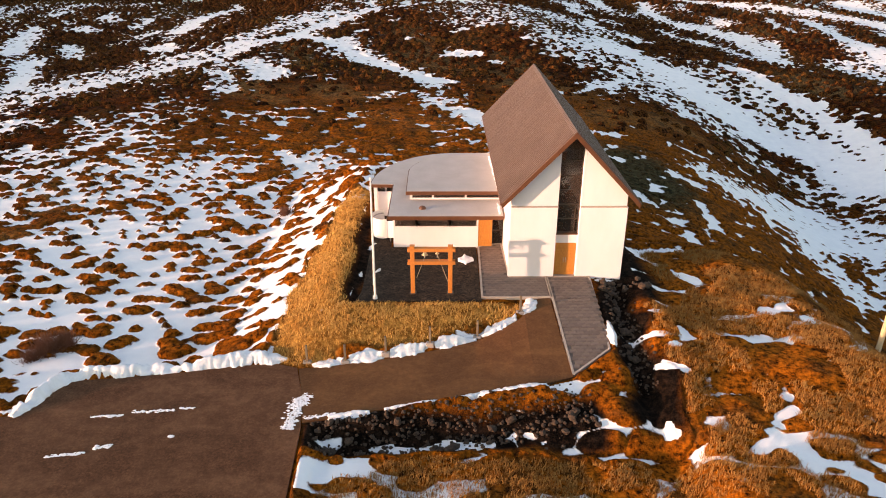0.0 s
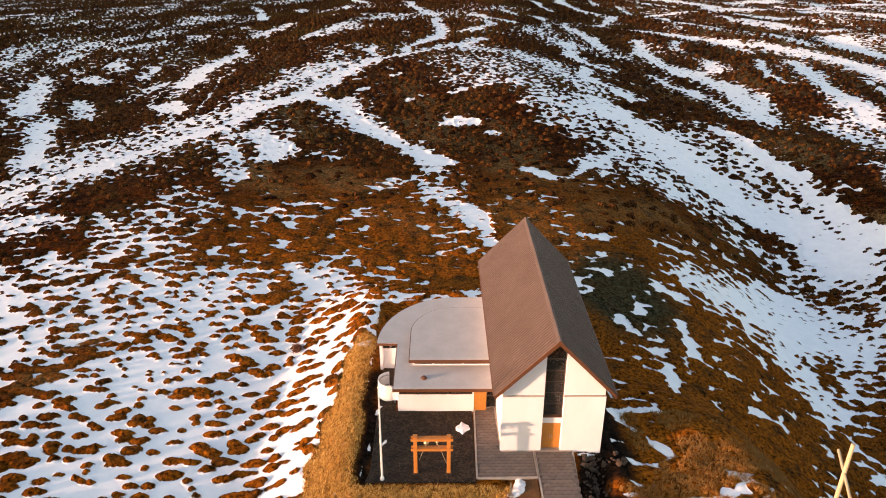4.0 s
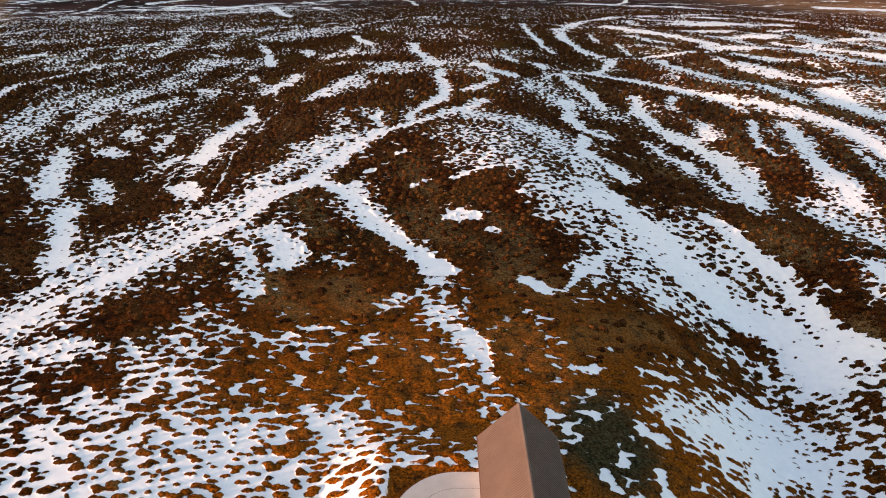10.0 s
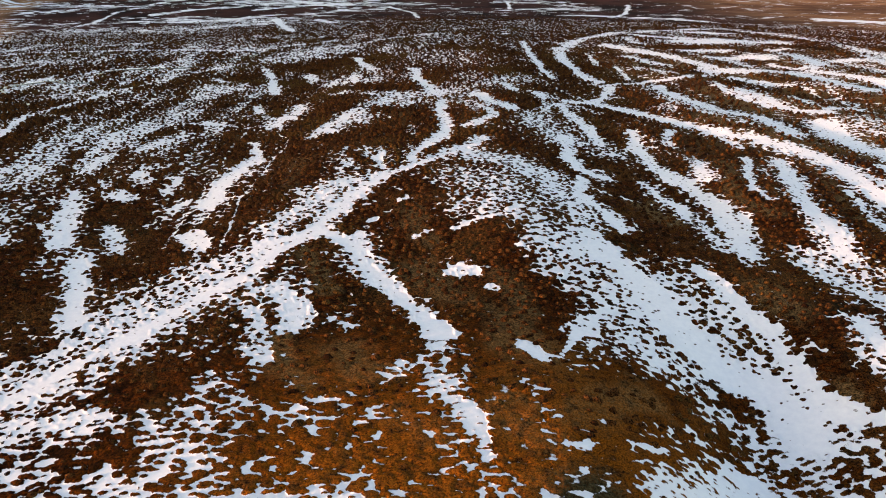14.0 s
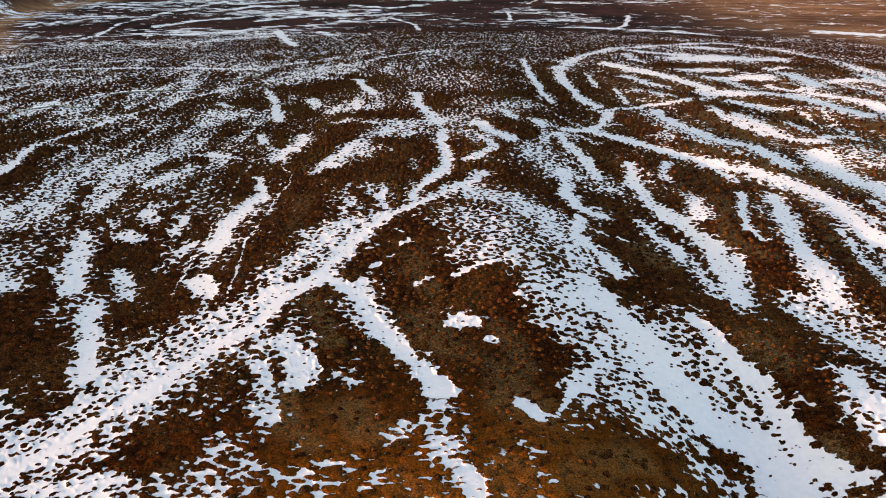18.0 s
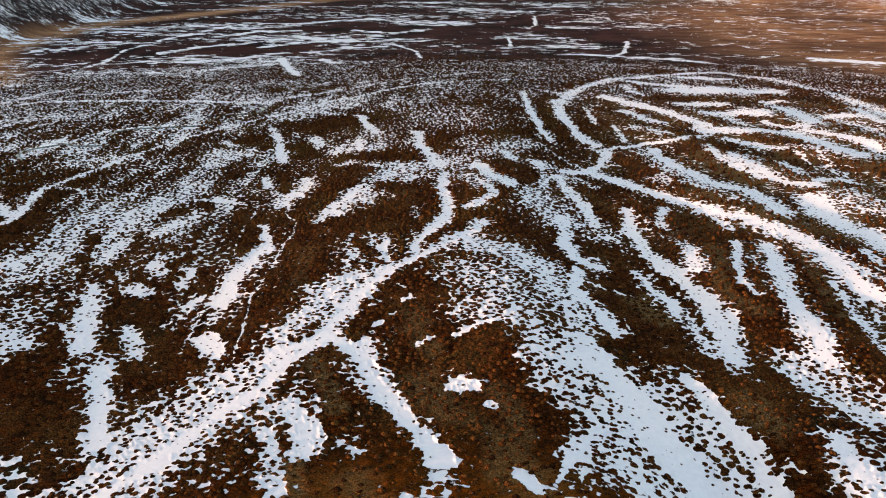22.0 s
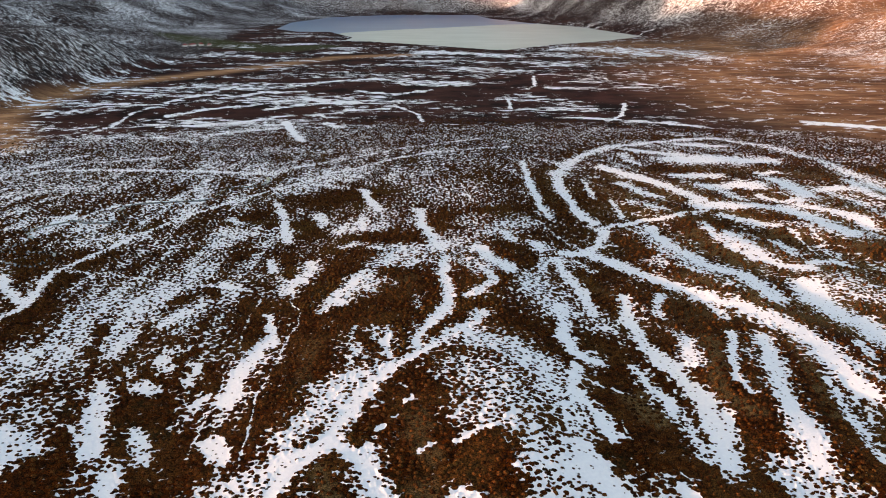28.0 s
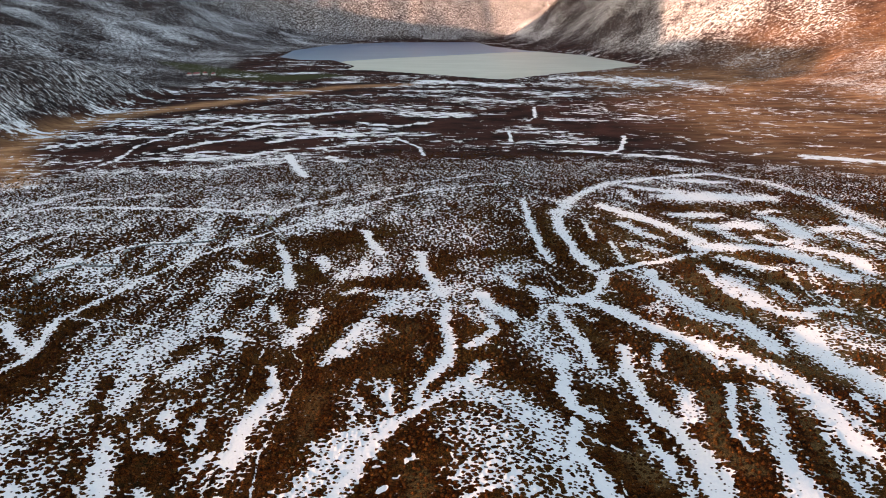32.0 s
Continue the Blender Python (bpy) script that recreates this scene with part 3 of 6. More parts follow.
drift(0.97, 6.67, 120, 542, 135, 516, 146, 492, 157, 465, 164, 440)
drift(0.86, 6.15, 124, 489, 130, 462, 138, 448)
drift(0.87, 2.43, 97, 488, 96, 444)
drift(0.86, 2.45, 106, 435, 105, 405)
drift(0.79, 8.24, 121, 433, 131, 418)
drift(0.76, 5.55, 152, 609, 157, 564)
drift(0.97, 14.6, 167, 630, 181, 621, 198, 614)
drift(0.95, 14.6, 224, 670, 244, 667)
drift(0.98, 31.4, 200, 587, 237, 585)
drift(0.97, 14.3, 247, 592, 272, 588)
drift(0.95, 9.67, 250, 661, 267, 663)
drift(0.97, 9.35, 169, 513, 198, 512)
drift(0.97, 11.7, 181, 480, 217, 483)
drift(0.76, 5.83, 189, 468, 193, 445)
drift(0.98, 12.6, 239, 508, 241, 484, 240, 456)
drift(0.95, 5.32, 241, 528, 252, 529)
drift(0.95, 4.12, 208, 455, 212, 447)
drift(0.97, 4.97, 214, 442, 230, 442)
drift(0.96, 9.66, 263, 476, 276, 481)
drift(0.58, 5.97, 269, 438, 264, 406)
drift(0.84, 6.23, 297, 508, 287, 470, 291, 452)
drift(0.05, 23.1, 182, 550, 230, 549)
drift(0.04, 7.86, 287, 614, 259, 526)
drift(0.04, 12.6, 209, 470, 214, 461)
drift(0.04, 35.7, 281, 541, 304, 536)
drift(0.04, 4.84, 252, 479, 240, 443)
drift(0.12, 45.2, 100, 447, 147, 430, 194, 459, 271, 544)
drift(0.97, 6.47, -193, 848, -164, 757, -143, 698)
drift(0.95, 8.53, -144, 836, -123, 803)
drift(0.95, 2.95, 90, 1051, 86, 951)
drift(0.95, 3.16, 250, 999, 220, 893, 192, 844)
drift(0.84, 3.73, 160, 1330, 145, 1192, 130, 1155)
drift(0.97, 15.7, 433, 852, 475, 835, 506, 810)
drift(0.76, 10.9, 146, 876, 186, 867, 241, 838, 292, 809)
drift(0.71, 55.2, -47, 1855, 81, 1792, 146, 1734)
drift(0.66, 69.8, 317, 1960, 407, 1956, 492, 1763)
drift(0.58, 75.8, 469, 1960, 591, 1862, 611, 1674)
drift(0.76, 9.26, -298, 815, -253, 842, -210, 893)
drift(0.76, 9.99, -354, 895, -314, 951, -262, 986)
drift(0.76, 11, -238, 952, -200, 991, -139, 1010)
drift(0.71, 13.1, -167, 894, -130, 939, -78, 951)
drift(0.76, 10.7, -255, 761, -224, 788, -196, 801)
drift(0.71, 21.2, -256, 1185, -200, 1248, -113, 1279)
drift(0.71, 14.9, -136, 1127, -80, 1087, -29, 1134)
drift(0.76, 3.13, -72, 984, -37, 897, -28, 831)
drift(0.71, 15.5, -315, 1061, -284, 1109, -225, 1121)
drift(0.71, 10.1, -397, 1009, -384, 1065, -346, 1173)
drift(0.84, 3.71, -400, 766, -393, 820, -406, 914, -393, 998)
drift(0.97, 3.05, -31.3, 167.4, -35.5, 161.3, -40.1, 155.8, -45.7, 144.3, -51.4, 136.4, -56.0, 127.6, -61.5, 117.3, -67.8, 108.9, -73.0, 100.2, -77.5, 97.3)
drift(0.65, 11.1, -43.6, 159.0, -58.2, 137.6, -68.6, 122.8, -75.4, 108.5, -79.9, 101.3)
drift(0.59, 6.9, -45.9, 140.0, -55.9, 120.8, -62.7, 109.8, -69.6, 94.0, -72.5, 88.9)
drift(0.97, 2.05, -30.4, 165.9, -23.6, 158.8, -18.8, 150.7, -16.2, 140.4, -12.0, 135.6, -9.0, 130.4)
drift(0.88, 3.07, -5.3, 124.1, -2.0, 119.8, -0.4, 113.3)
drift(0.76, 2.26, -9.8, 104.1, -6.6, 106.2)
drift(0.76, 1.29, -2.8, 104.5, -0.3, 97.9)
drift(0.71, 0.834, -18.0, 133.1, -10.9, 122.7)
drift(0.87, 3.37, -38.8, 137.3, -32.8, 132.5, -28.7, 127.0, -30.4, 120.3)
drift(0.73, 2.35, -42.2, 130.6, -36.9, 123.7, -35.0, 111.1)
drift(0.66, 1.35, -22.0, 123.9, -18.6, 119.2)
drift(0.98, 3.48, -90.2, 156.6, -83.1, 140.7, -77.3, 125.9)
drift(0.87, 2.24, -103.5, 175.5, -99.8, 164.2)
drift(0.84, 1.97, -89.4, 176.3, -82.9, 162.3)
drift(0.95, 1.94, -68.8, 171.3, -63.6, 163.3)
drift(0.06, 5.43, -75.8, 171.2, -69.3, 161.6, -71.8, 151.8)
drift(0.06, 2.56, -91.7, 148.2, -87.0, 132.4)
drift(0.06, 3.61, -109.9, 164.3, -106.1, 151.3)
drift(0.06, 4.56, -34.4, 155.6, -29.4, 150.2, -24.0, 140.1, -23.6, 130.1)
drift(0.06, 4.03, -29.4, 115.4, -29.2, 104.1)
drift(0.06, 4.8, -15.7, 113.5, -17.8, 104.2)
drift(0.05, 9.02, -14.7, 173.8, -8.8, 153.3, -3.1, 142.7, 5.6, 128.7, 8.7, 119.7)
drift(0.05, 8.62, 11.0, 161.7, 14.9, 142.0, 21.9, 133.4)
drift(0.06, 6.47, 13.5, 124.6, 18.6, 116.3, 15.2, 106.3)
drift(0.06, 11.6, 29.6, 100.7, 36.1, 100.4)
drift(0.06, 4.6, 7.8, 104.4, 13.1, 95.6, 7.1, 91.1)
drift(0.95, 2, 3.5, 144.2, 7.5, 145.6)
drift(0.95, 1.36, 10.5, 137.6, 11.9, 136.3)
drift(0.87, 1.98, 15.7, 114.1, 18.9, 110.1)
drift(0.97, 2.09, 2.2, 95.4, 5.8, 91.1, 5.2, 88.6)
drift(0.84, 0.8, 23.7, 114.6, 32.0, 127.1)
drift(0.63, 13, 28.2, 163.0, 30.2, 148.2, 33.4, 135.8, 38.9, 121.1, 45.7, 111.1, 49.6, 101.1)
drift(0.98, 4.13, 38.4, 166.4, 41.5, 156.1, 46.6, 147.5, 49.4, 137.5, 53.1, 127.8, 56.0, 120.8, 60.3, 115.8, 64.7, 109.9, 66.8, 101.8)
drift(0.53, 7.47, 52.4, 148.6, 58.7, 133.8, 64.6, 121.6, 68.8, 111.5)
drift(0.87, 2.33, 61.1, 154.5, 65.8, 147.5, 67.7, 137.6, 69.0, 127.3, 71.5, 118.7, 72.3, 110.5, 75.6, 104.6, 78.3, 101.9)
drift(0.98, 4.17, 89.7, 132.9, 89.8, 126.2, 90.6, 119.7)
drift(0.06, 12.6, 55.2, 182.1, 57.5, 171.7, 65.1, 166.3)
drift(0.05, 9.13, 75.2, 150.6, 79.9, 139.2, 82.4, 130.2)
drift(0.05, 5.05, 75.9, 118.9, 77.0, 111.9, 79.4, 106.0)
drift(0.08, 4.07, 56.3, 111.2, 60.7, 110.0)
drift(0.1, 4.26, -52.0, 101.6, -48.9, 101.7)
drift(0.1, 3.95, -77.5, 118.0, -82.0, 116.2)
drift(0.76, 4.79, -68.0, 91.2, -56.4, 90.9)
drift(0.71, 3.45, -45.8, 101.5, -35.4, 96.7)
drift(0.12, 3.11, -42.7, 108.0, -38.0, 106.1)
drift(0.12, 2.81, -32.2, 99.6, -25.5, 95.3)
drift(0.71, 2.37, -21.9, 96.7, -18.4, 99.7)
drift(0.71, 2.34, -13.5, 91.3, -9.1, 93.9)
drift(0.98, 3.34, -52.2, 73.3, -44.5, 63.9)
drift(0.95, 3.73, -43.6, 56.6, -38.9, 58.8)
drift(0.87, 3.17, -49.5, 77.7, -43.4, 77.3)
drift(0.06, 3, -37.5, 61.0, -36.0, 63.3, -32.9, 65.0, -32.4, 56.8)
drift(0.08, 3.48, -39.0, 52.3, -34.7, 53.7, -33.2, 56.7)
drift(0.08, 4.14, -41.3, 71.0, -37.5, 71.9)
drift(0.1, 1.29, -40.1, 76.8, -33.4, 66.2)
drift(0.66, 7.2, -30.3, 70.6, -21.7, 71.8)
drift(0.71, 3.94, -26.4, 62.2, -19.3, 55.9, -24.5, 52.6)
drift(0.78, 2.97, -28.6, 53.6, -26.0, 57.5)
drift(0.71, 3.62, -22.5, 66.2, -16.6, 66.0)
drift(0.87, 2.38, -17.8, 75.4, -15.1, 71.8, -8.7, 65.5)
drift(0.79, 2.92, -11.4, 64.9, -7.9, 63.7)
drift(0.69, 2.09, -13.2, 60.6, -10.1, 55.5)
drift(0.97, 1.66, -10.7, 52.4, -11.4, 49.3)
drift(0.63, 2.94, -18.6, 62.9, -12.9, 58.6)
drift(0.1, 3.02, -24.4, 76.5, -19.1, 71.8, -20.4, 66.0)
drift(0.1, 5.13, -29.4, 84.4, -23.7, 86.5, -17.3, 86.5)
drift(0.12, 3.68, -13.7, 82.0, -5.9, 80.5)
drift(0.05, 4.64, -4.9, 88.1, -1.4, 76.7, 2.8, 71.0)
drift(0.69, 4.16, -45.2, 88.8, -36.2, 82.0)
drift(0.55, 13.5, -55.8, 90.3, -38.9, 89.9)
drift(0.15, 3.99, -57.6, 84.4, -48.1, 83.0)
drift(0.95, 2.89, -36.5, 139.2, -30.0, 125.6)
drift(0.76, 2.12, -38.6, 128.9, -32.1, 108.2)
drift(0.05, 11.9, -21.0, 108.8, -12.9, 105.7)
drift(0.05, 5.55, -18.5, 136.1, -10.0, 116.7)
drift(0.06, 6.51, -49.8, 102.3, -51.9, 98.5)
drift(0.71, 1.66, -23.7, 94.2, -21.4, 96.5)
drift(0.66, 2.13, -20.9, 97.5, -15.2, 95.1)
drift(0.97, 2.74, -17.4, 147.5, -11.7, 137.0, -7.6, 129.4)
drift(0.97, 3.18, -4.4, 126.8, 1.1, 116.9)
drift(0.73, 5.41, -5.6, 105.7, 1.0, 101.1)
drift(0.95, 1.74, 3.3, 93.7, 6.3, 86.9, 6.8, 83.5)
drift(0.06, 6.03, 9.6, 144.6, 11.6, 108.7)
drift(0.05, 5.75, 8.5, 95.3, 13.7, 82.2)
drift(0.06, 12.2, 25.4, 94.1, 32.8, 88.5)
drift(0.95, 1.29, 18.8, 85.9, 22.1, 85.7)
drift(0.95, 1.65, 14.9, 115.1, 18.3, 109.3)
drift(0.86, 0.994, 17.0, 92.4, 18.4, 92.2)
drift(0.95, 1.12, 30.0, 88.5, 35.7, 89.1)
drift(0.84, 2.52, 3.0, 146.0, 7.2, 144.9)
drift(0.84, 1.52, 10.2, 137.6, 12.0, 137.0)
drift(0.57, 5.92, 28.2, 146.3, 26.5, 123.0, 30.8, 108.5)
drift(0.79, 1.26, 21.1, 109.8, 29.8, 127.7)
drift(0.98, 5.5, 36.5, 156.5, 44.1, 149.9, 47.5, 134.7, 51.1, 123.6, 55.5, 116.9, 62.2, 114.7, 65.0, 107.4, 64.7, 100.2)
drift(0.55, 8.54, 53.7, 143.3, 61.3, 129.8, 67.3, 116.9)
drift(0.95, 2.82, 62.3, 154.1, 66.3, 140.4, 71.0, 131.6, 71.1, 121.5, 70.8, 112.0, 73.8, 102.1)
drift(0.53, 9.77, 46.8, 102.0, 54.8, 104.1, 59.4, 98.5)
drift(0.28, 4.76, 35.9, 93.3, 47.9, 99.0)
drift(0.99, 6.52, 34.7, 79.3, 46.7, 87.1, 52.3, 87.0)
drift(0.99, 10.4, 45.3, 79.9, 50.4, 79.8)
drift(0.86, 3.84, 42.7, 70.8, 42.2, 63.2)
drift(0.63, 4.28, 66.6, 102.8, 62.9, 88.7, 55.4, 80.1)
drift(0.58, 3.22, 52.8, 72.6, 44.3, 63.1)
drift(0.1, 3.73, 48.8, 89.8, 53.1, 88.7)
drift(0.1, 4.76, 29.9, 67.7, 33.1, 64.1)
drift(0.08, 3.46, 23.0, 56.1, 28.2, 56.8)
drift(0.96, 1.75, 26.0, 73.9, 29.0, 73.4)
drift(0.96, 0.974, 19.5, 64.6, 20.3, 62.0)
drift(0.97, 1.23, 26.6, 66.1, 26.3, 61.4)
drift(0.97, 0.969, 22.5, 57.5, 21.5, 53.0)
drift(0.05, 5.01, 16.8, 67.0, 25.4, 74.0)
drift(0.05, 4.45, 17.5, 58.5, 18.8, 53.7)
drift(0.04, 3.57, 10.8, 29.3, 20.4, 28.6)
drift(0.04, 2.59, 8.9, 24.9, 12.9, 22.7)
drift(0.04, 3.8, 15.0, 38.6, 37.8, 56.1)
drift(0.04, 2.06, 14.3, 31.6, 21.7, 31.2)
drift(0.04, 1.26, 3.1, 24.7, 7.3, 24.8)
drift(0.98, 0.671, 17.5, 29.3, 17.3, 27.9, 15.7, 26.3, 14.6, 25.1)
drift(0.98, 0.949, 16.2, 25.3, 16.8, 24.0, 18.0, 23.8, 18.4, 22.6)
drift(0.97, 0.5, 13.8, 34.4, 14.2, 33.5, 12.9, 32.7)
drift(0.97, 0.5, 11.6, 31.3, 12.9, 30.7)
drift(0.97, 0.5, 11.1, 27.4, 11.2, 26.9)
drift(0.97, 0.5, 20.7, 37.2, 21.0, 36.2)
drift(0.95, 0.5, 19.5, 36.7, 21.5, 35.9)
drift(0.97, 0.5, 17.5, 33.4, 18.4, 33.8)
drift(0.97, 0.5, 15.8, 42.6, 16.9, 41.3)
drift(0.98, 0.857, -6.7, 23.6, -5.2, 25.1, -3.6, 25.5)
drift(0.98, 0.793, -3.2, 26.9, -1.1, 26.9, 0.3, 27.4, 2.3, 27.0)
drift(0.95, 0.5, 4.2, 27.5, 4.9, 27.0)
drift(0.98, 1.85, -24.1, 32.6, -24.0, 34.5, -22.6, 35.1)
drift(0.97, 1.46, -10.8, 52.8, -11.6, 46.3, -11.3, 40.2, -12.1, 37.1)
drift(0.76, 12.4, -39.0, 66.4, -26.8, 65.5)
drift(0.75, 11.9, -30.4, 50.3, -19.4, 52.4)
drift(0.77, 4.86, -27.2, 40.7, -16.2, 40.6)
drift(0.2, 1.92, -18.1, 40.5, -16.3, 43.6)
drift(0.12, 5.13, -25.4, 76.3, -17.8, 83.1)
drift(0.1, 2.56, -14.7, 58.3, -13.6, 59.4)
drift(0.79, 1.84, -14.1, 76.8, -7.3, 62.3)

THATCH = []


def thatch(amount, reach, *line):
    """A stretch of pale dead grass or moss among the heather, within reach metres of a line."""
    THATCH.append((amount, reach, np.array(line).reshape(-1, 2)))


thatch(0.9, 5.4, 77, 542, 70, 432)
thatch(0.7, 26.4, 207, 551, 242, 546)
thatch(0.7, 31.2, 267, 535, 295, 527)
thatch(0.8, 3.19, 130.8, 241.7, 121.2, 189.5)
thatch(0.8, 3.96, 99.2, 240.5, 88.6, 202.5, 94.8, 189.7)
thatch(0.9, 6.37, 61.4, 196.9, 64.7, 187.9)
thatch(0.7, 4.66, 190.7, 384.6, 191.4, 345.8)
thatch(0.6, 8.12, 219.5, 350.5, 225.4, 345.2)
thatch(0.6, 8.51, 212, 468, 217, 458)
thatch(0.7, 4.66, -10.0, 178.6, -4.6, 161.6)
thatch(0.5, 3.33, -46.7, 226.2, -45.7, 200.0)
thatch(0.6, 6.72, -35.5, 269.5, -17.3, 280.6)
thatch(0.6, 4.76, 60.1, 290.9, 67.3, 277.1)
thatch(0.9, 2.66, -33.2, 155.0, -24.8, 137.1)
thatch(0.8, 3.89, -17.8, 111.2, -10.6, 104.1)
thatch(0.8, 2.35, -32.1, 117.8, -28.3, 104.5)
thatch(0.8, 5.32, 18.9, 112.0, 12.7, 115.6)
thatch(0.8, 4.26, 31.5, 99.9, 36.9, 100.4)
thatch(0.8, 2.89, 76.7, 111.2, 77.1, 107.9)
thatch(0.6, 4.94, -6.2, 147.9, 1.8, 133.2)
thatch(0.7, 3.85, 12.3, 142.0, 17.5, 129.1)
thatch(0.7, 5.15, 73.7, 146.8, 77.7, 137.1)
thatch(0.7, 2.45, 9.2, 96.9, 6.9, 91.4)
thatch(0.8, 1.82, -36.0, 59.1, -33.0, 62.2)
thatch(0.7, 1.92, -37.1, 52.8, -35.1, 53.3)
thatch(0.8, 3.43, -29.0, 106.2, -24.3, 101.7)
thatch(0.8, 4.11, -17.0, 107.5, -12.9, 103.8)
thatch(0.7, 4.65, 10.9, 127.5, 15.3, 118.2)
thatch(0.7, 3.75, 11.3, 89.5, 16.6, 87.3)
thatch(0.6, 2.76, -16.4, 71.8, -14.0, 74.2)
thatch(0.7, 3, -7, 91.8, -1, 86.5)
thatch(0.9, 3.1, 11.5, 89.7, 17, 87)
thatch(0.8, 5, 21.5, 93.9, 35.3, 101.5)
thatch(0.8, 1.8, 10.6, 98.1, 15.5, 94.9)
thatch(0.7, 1.8, -38.5, 64.4, -34, 59.8)
thatch(0.8, 2.7, 11.7, 77.2, 18.5, 77.7)


def snow_share(x, y):
    """How much of the ground snow covers, 0 to 1."""
    r = np.hypot(x, y)
    fall = valley_fall(x, y)
    wide = layers(x, y, 45, 61, 3)
    base = mix(0.33 + 0.6 * (wide - 0.5), 0.20, sstep(-10, 55, x))
    bare = sstep(0.52, 0.62, layers(x, y * 0.6, 34, 63, 3)) * sstep(90, 150, y)
    comb = layers(x * 0.93 + y * 0.37, (y * 0.93 - x * 0.37) * 0.22, 9, 79, 3)
    base = base + 0.4 * sstep(0.55, 0.68, comb) * sstep(25, 70, x) * sstep(80, 140, y)
    west = layers(x + 0.05 * y, y * 0.16, 7, 78, 3)
    base = base + (1.0 * (west - 0.5) + 0.12) * sstep(-10, 40, -x) * sstep(120, 180, y)
    base = base - 0.22 * bare + 0.12 * (1 - sstep(110, 160, y)) + 0.10 * sstep(20, 60, x) * (1 - sstep(180, 280, y))
    flats = mix(0.56, 0.46, sstep(450, 680, y)) + 0.3 * (layers(x, y, 60, 67, 3) - 0.5)
    base = mix(base, flats, fall * (1 - sstep(90, 190, x) * (1 - sstep(480, 620, y))))
    streak = layers(x * 0.35 + 0.1 * y, y * 0.9, 40, 71, 3)
    base = mix(base, 0.24 + 1.25 * (streak - 0.5), sstep(520, 1050, y))
    base = mix(base, 0.24 + 0.6 * (streak - 0.5), sstep(150, 420, x) * sstep(560, 800, y))
    hills = mix(0.36, 0.36, sstep(0, 300, x)) + 0.5 * (layers(x, y, 160, 73, 3) - 0.5)
    edge_l = np.interp(y, [800, 1900, 2900, 4600], [-610, -610, -790, -560])
    edge_r = np.interp(y, [300, 1200, 1700, 2500, 3200, 4600], [520, 720, 800, 640, 520, 250])
    base = mix(base, hills, np.maximum(sstep(-20, 40, edge_l - x), sstep(0, 160, x - edge_r)) * sstep(500, 800, y))
    base = mix(base, 0.4, sstep(4540, 4750, y))
    wx = x + (layers(x, y, 9, 83, 2) - 0.5) * np.clip(r * 0.010, 0.35, 4)
    wy = y + (layers(x, y, 9, 89, 2) - 0.5) * np.clip(r * 0.013, 0.35, 6)
    vary = layers(x, y, 16, 97, 2)
    ragged = (layers(x, y, 5.5, 107, 3) - 0.5) * np.clip(1.6 - r / 900, 0.7, 1.5)
    for share, reach, line in sorted(DRIFTS, key=lambda d: 0 if 0.3 < d[0] < 0.74 else 1 if d[0] < 0.3 else 2):
        pad = reach * 2.2
        inside = np.nonzero((wx > line[:, 0].min() - pad) & (wx < line[:, 0].max() + pad) & (wy > line[:, 1].min() - pad) & (wy < line[:, 1].max() + pad))[0]
        if len(inside):
            gap = line_gap(wx[inside], wy[inside], line) / (reach * (0.65 + 0.6 * vary[inside])) + 0.6 * ragged[inside] * np.clip(reach / 2.0, 0.25, 1.0)
            if share > 0.74 and reach > 1.6:
                base[inside] = np.maximum(base[inside], 0.26 * (1 - sstep(0.8, 2.2, gap)))
            k = 1 - sstep(0.2, 1.3, gap)
            base[inside] = mix(base[inside], share - 0.10 * sstep(0.0, 1.0, gap), k)
    return base


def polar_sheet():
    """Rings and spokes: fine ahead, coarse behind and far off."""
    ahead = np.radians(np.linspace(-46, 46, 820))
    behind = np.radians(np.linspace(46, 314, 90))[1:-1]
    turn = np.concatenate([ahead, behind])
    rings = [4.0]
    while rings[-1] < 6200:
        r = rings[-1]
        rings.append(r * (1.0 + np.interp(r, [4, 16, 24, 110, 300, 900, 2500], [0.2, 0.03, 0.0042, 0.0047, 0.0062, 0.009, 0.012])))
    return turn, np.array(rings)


def mask(inside, x, y, soft):
    return 1 - sstep(0.0, soft, inside)


